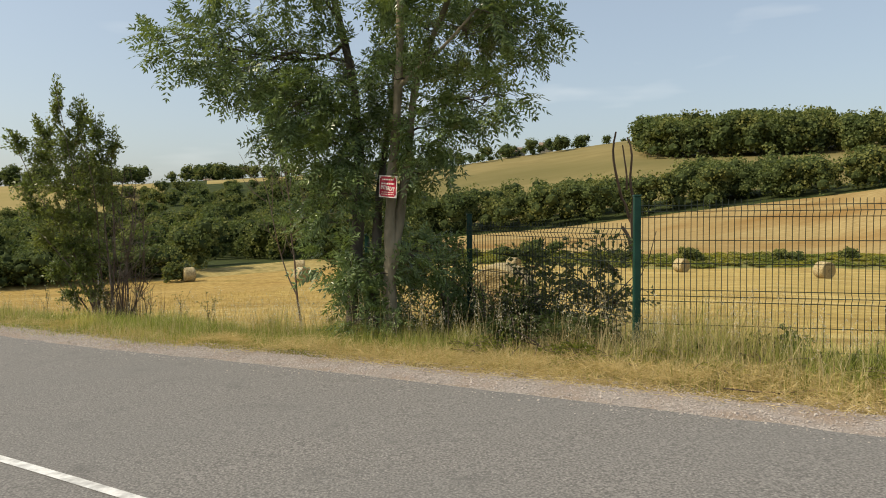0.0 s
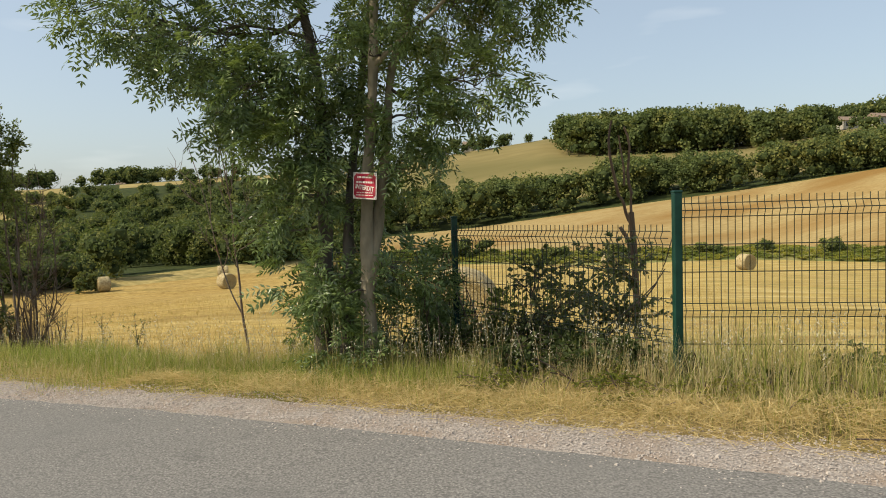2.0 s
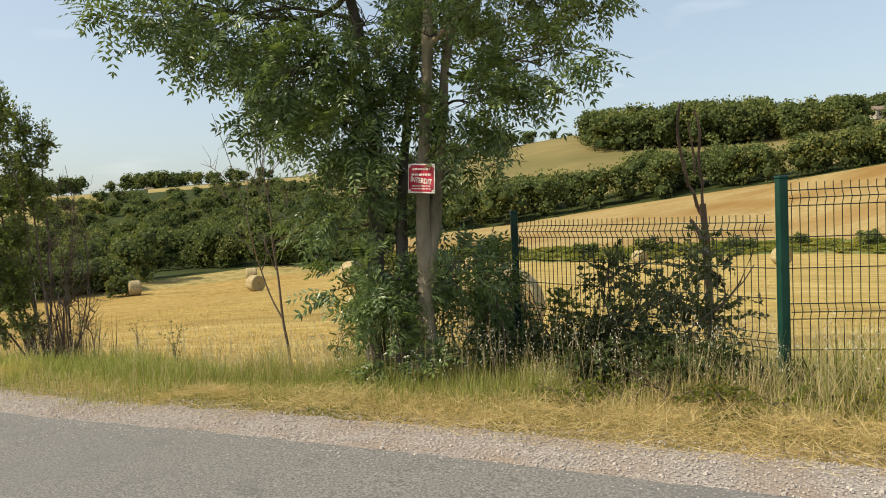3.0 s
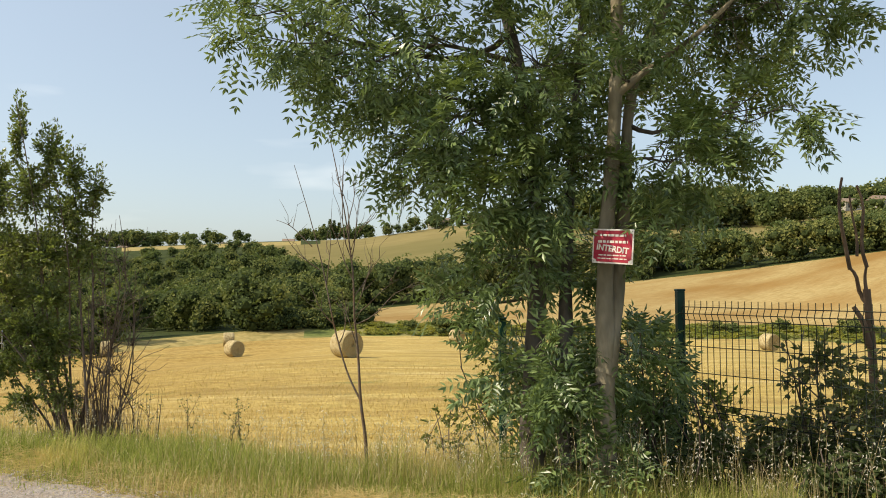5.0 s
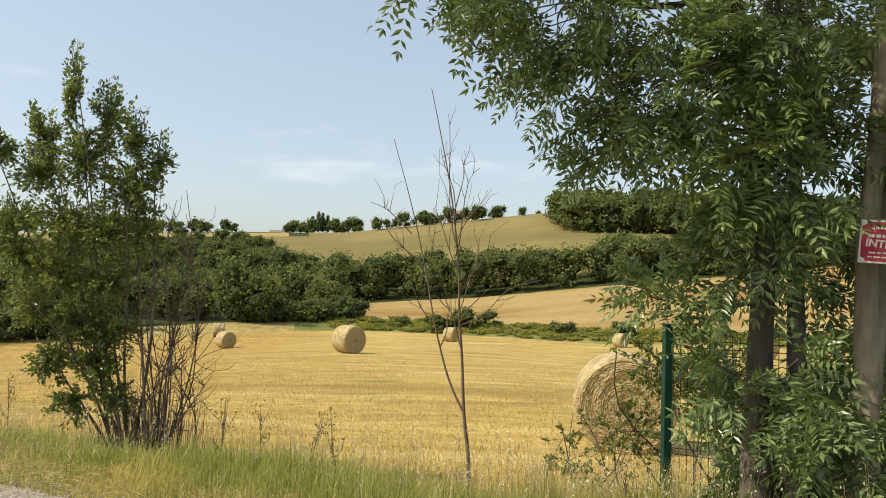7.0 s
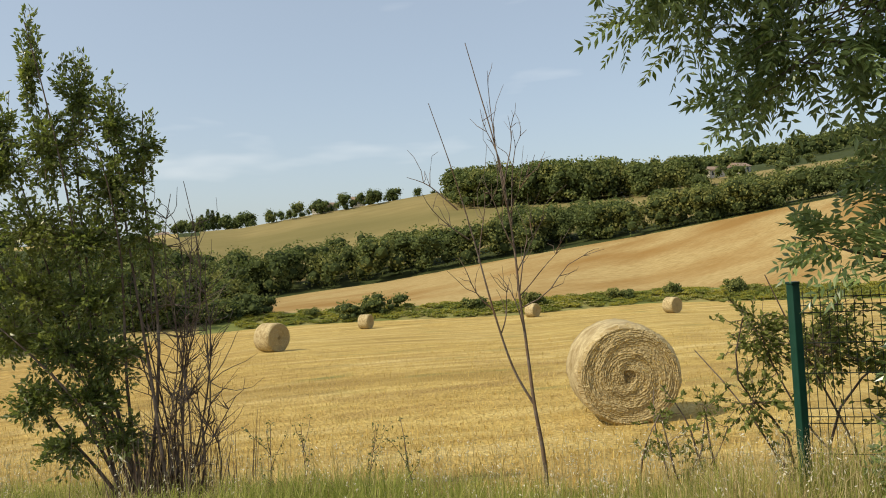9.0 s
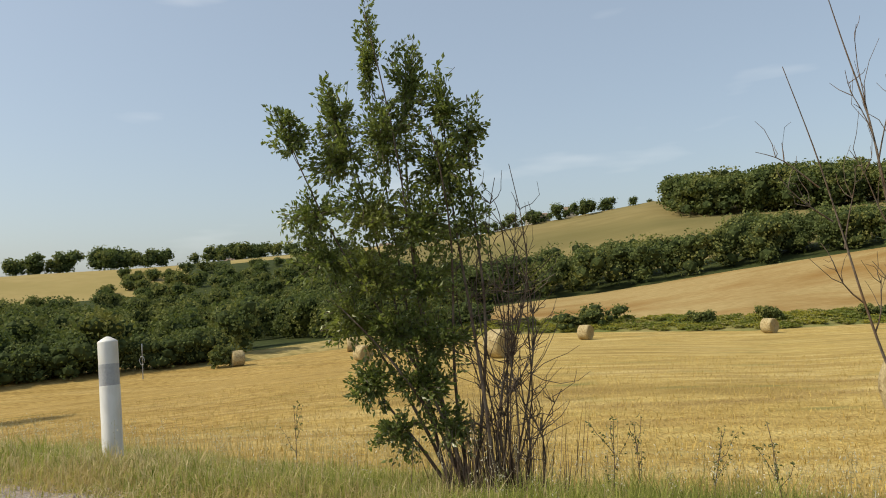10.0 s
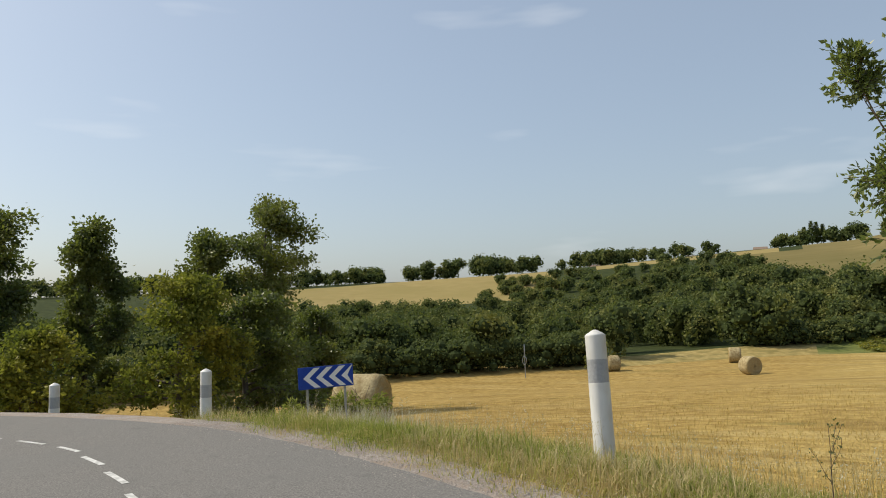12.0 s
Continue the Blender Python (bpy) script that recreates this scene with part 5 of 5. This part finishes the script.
    tagged(new("shoulder_gravel", mesh_of("shoulder_gravel", v.reshape(-1, 3), f, False, [STONE])), "loose pale gravel stones beside the asphalt", "gravel", kind="stuff")


def weed(x, y, h, seed):
    """A dead dock stalk with brown seed clusters."""
    rng = np.random.default_rng(seed)
    ob = thing("dock_weed", x, y, ground_level(x, y)[0])
    p = bend((0, 0, 0), (rng.normal(0, 0.05), 0, h), rng, 7, 0.03)
    lines = [(p, np.linspace(0.005, 0.002, 7))]
    for _ in range(4):
        i = rng.integers(2, 5)
        lines.append((bend(p[i], p[i] + [rng.normal(0, 0.1), rng.normal(0, 0.1), h * 0.35], rng, 5, 0.06), np.linspace(0.003, 0.0015, 5)))
    part("stalk", mesh_of("stalk", *tubes(lines, 5), True, [DRY_BARK]), None, ob)
    b = np.vstack([l[0][1:] for l in lines])
    b = np.repeat(b, 5, 0) + rng.normal(0, 0.014, (len(b) * 5, 3))
    tagged(part("seed_head", mesh_of("seed_head", *simple_leaves(b, rng.normal(0, 1, b.shape), rng, 0.024, 0.6), False, [BUSH_LEAF]), None, ob), kind="stuff")
    tagged(ob, "dry brown dock stalk standing in the margin grass", "weed", "dock stalks in the verge")


def build_stake():
    """A thin iron stake with a loop of wire, at the wood's edge."""
    x, y = at_polar(-24.0, 76.0)
    ob = thing("field_stake", x, y, ground_level(x, y)[0] - 0.2)
    part("pole", lathe([(0.05, 0), (0.045, 2.6), (0.05, 3.4), (0.03, 3.45)], 10), STEEL, ob)
    t = np.linspace(0, 2 * np.pi, 15)
    ring = np.column_stack([0.22 * np.cos(t), np.full(15, -0.08), 1.9 + 0.4 * np.sin(t)])
    part("wire_loop", mesh_of("wire_loop", *tubes([(ring, np.full(15, 0.035))], 6), True, [STEEL]), None, ob)
    tagged(ob, "thin grey iron stake with a wire loop", "stake")


def build_centre_line():
    """Worn dashes along the middle of the road."""
    way = np.concatenate([[0], np.cumsum(np.linalg.norm(np.diff(EDGE, axis=0), axis=1))])

    def along(d, off):
        p = np.array([np.interp(d, way, EDGE[:, 0]), np.interp(d, way, EDGE[:, 1])])
        o = unit(np.array([np.interp(d, way, EDGE_OUT[:, 0]), np.interp(d, way, EDGE_OUT[:, 1])]))
        q = p + o * off
        return (q[0], q[1], road_level(q[0], q[1]) + 0.004)

    d = 8.6
    while d < way[-1] - 4:
        long = 2.4 if d < 25 else 0.78
        mid = np.interp(d, [24, 36], [-2.46, -1.72])
        bm = bmesh.new()
        rows = [[bm.verts.new(along(d + t, off)) for off in (mid - 0.03, mid + 0.03)] for t in np.linspace(0, long, 6)]
        for a, b in zip(rows, rows[1:]):
            bm.faces.new((a[0], a[1], b[1], b[0]))
        tagged(part("lane_dash", bm, WHITE_LINE, None), "worn white centre dash painted on the asphalt", "road marking", "centre line dashes", "structure")
        d += long + (1.0 if d < 25 else 0.5)


build_woods()
far_bush(13.0, 103.0, 2.6, 4.2, 3, "rounded dark green bush on the field strip")
for hx, hy, w, d, h, turn, lab in ((6.3, 10, 8, 6, 3.2, 20, "pale stone farmhouse on the hill crest"), (8.9, 4, 5, 5, 3.6, -10, "whitewashed house among hilltop trees")):
    px, py = at_polar(hx, 289.0)
    house(px, py, w, d, h, turn, lab)
for ha, hr, w, lab in ((35.6, 272, 12, "white house beside the grove"), (37.5, 285, 10, "pale house with clay roof on the slope"), (-10, 400, 12, "far white farmhouse on the ridge"), (-17, 400, 14, "far pale farmhouse among ridge trees"), (-5.5, 380, 9, "small white house on the ridge")):
    px, py = at_polar(ha, float(hr))
    house(px, py, w * 0.6, 5, 3.0, 12, lab)
for k, (ca, ch) in enumerate(((-2.75, 6.5), (-2.3, 8.6), (-2.0, 8.0), (-1.6, 7.0))):
    px, py = at_polar(ca, 301.0 + k)
    cypress(float(px), float(py), ch, 130 + k)
build_ash()
build_shrub()
build_sapling()
build_stump()
build_fence()
build_notice()
build_bush("fence_bush", 1.12, 7.9, 1.8, 0.8, 1.62, 51, "broad-leaved reddish green bush growing through the fence", 380, 0.05, 0.6, None, False, 15)
build_bush("hazel", 0.45, 9.4, 1.4, 0.9, 1.4, 71, "light green bush behind the mesh fence", 260, 0.06, 0.6, HEDGE_LEAF)
build_bush("ash_suckers", -0.55, 8.5, 0.7, 0.6, 1.1, 52, "ash suckers crowding round the end post", 60, 0.064, 0.4, ASH_LEAF, True, 6)
build_bush("dogwood", -0.5, 9.75, 1.5, 0.9, 1.8, 55, "light green leafy bush behind the end post", 260, 0.052, 0.5, HEDGE_LEAF)
for k, (bx, by, bw, bh) in enumerate(((0.5, 8.05, 1.2, 0.9), (0.95, 7.45, 1.3, 0.72), (1.5, 6.75, 1.2, 0.6), (2.4, 6.1, 1.3, 0.5), (3.6, 5.35, 1.5, 0.5))):
    build_bush("bramble", bx, by, bw, 0.75, bh, 56 + k, "dark tangled bramble along the foot of the fence", 300, 0.05, 0.6, BRAMBLE_LEAF, False, 17)["group"] = "brambles along the fence"
build_bush("ash_suckers", 0.14, 8.5, 0.3, 0.3, 1.6, 58, "ash suckers leaning on the fence post", 36, 0.064, 0.4, ASH_LEAF, True, 6)
for k, (bx, by) in enumerate(((0.75, 6.35), (1.5, 5.85), (2.3, 5.35), (3.1, 4.85))):
    build_bush("verge_weeds", bx, by, 1.2, 0.7, 0.32, 110 + k, "low bright green leafy weeds in the verge", 150, 0.032, 0.5, YOUNG_LEAF, False, 18)["group"] = "leafy weeds in the verge"
build_bush("corner_bush", -1.1, 10.45, 1.0, 0.6, 0.95, 54, "loose yellowing bush beside the end post", 60, 0.045, 0.55, HEDGE_LEAF)
for az, r, h, w, sd, lab in ((-59.2, 34, 8.4, 4.2, 61, "tall ragged poplar at the bend"), (-53.5, 36, 8.5, 3.0, 62, "slim poplar with gappy crown at the bend"), (-46.8, 37, 8.2, 3.8, 63, "leafy roadside poplar by the bend"), (-42.8, 38, 9.9, 5.8, 64, "tallest dense roadside poplar"), (-48.4, 31, 5.6, 4.6, 65, "low yellow-green roadside tree"), (-57, 30, 3.9, 4.4, 66, "bushy low tree at the bend"), (-44.5, 33, 5.0, 5.0, 67, "bushy green tree below the poplars"), (-39.5, 40, 5.0, 3.6, 68, "rounded green tree by the field corner")):
    px, py = at_polar(az, float(r))
    build_poplar(px, py, h, w, sd, lab, mat=YOUNG_LEAF if sd in (65, 66) else None)
build_bush("field_weeds", -15.1, 18.2, 1.3, 0.7, 1.15, 81, "pale seeding weeds standing before the straw bale", 260, 0.10, 0.34, GRASS)
build_bush("field_weeds", -16.3, 17.6, 0.8, 0.6, 0.85, 82, "pale seeding weeds at the field margin", 120, 0.09, 0.34, GRASS)
far_bush(*at_polar(-18.9, 80.0), 2.4, 1.3, 4, "small dark creeper-clad bush at the field end")
build_bales()
build_delineator()
build_chevron()
build_stake()
build_centre_line()
build_grass()
for k, (wx, wy) in enumerate(((-3.6, 11.2), (-4.1, 11.4), (-3.3, 10.6), (-1.4, 9.0), (-4.4, 10.9), (-7.0, 12.9), (-15.9, 19.6), (-16.3, 19.9), (-15.6, 19.2))):
    weed(wx, wy, 0.62 + 0.05 * (k % 3), 90 + k)
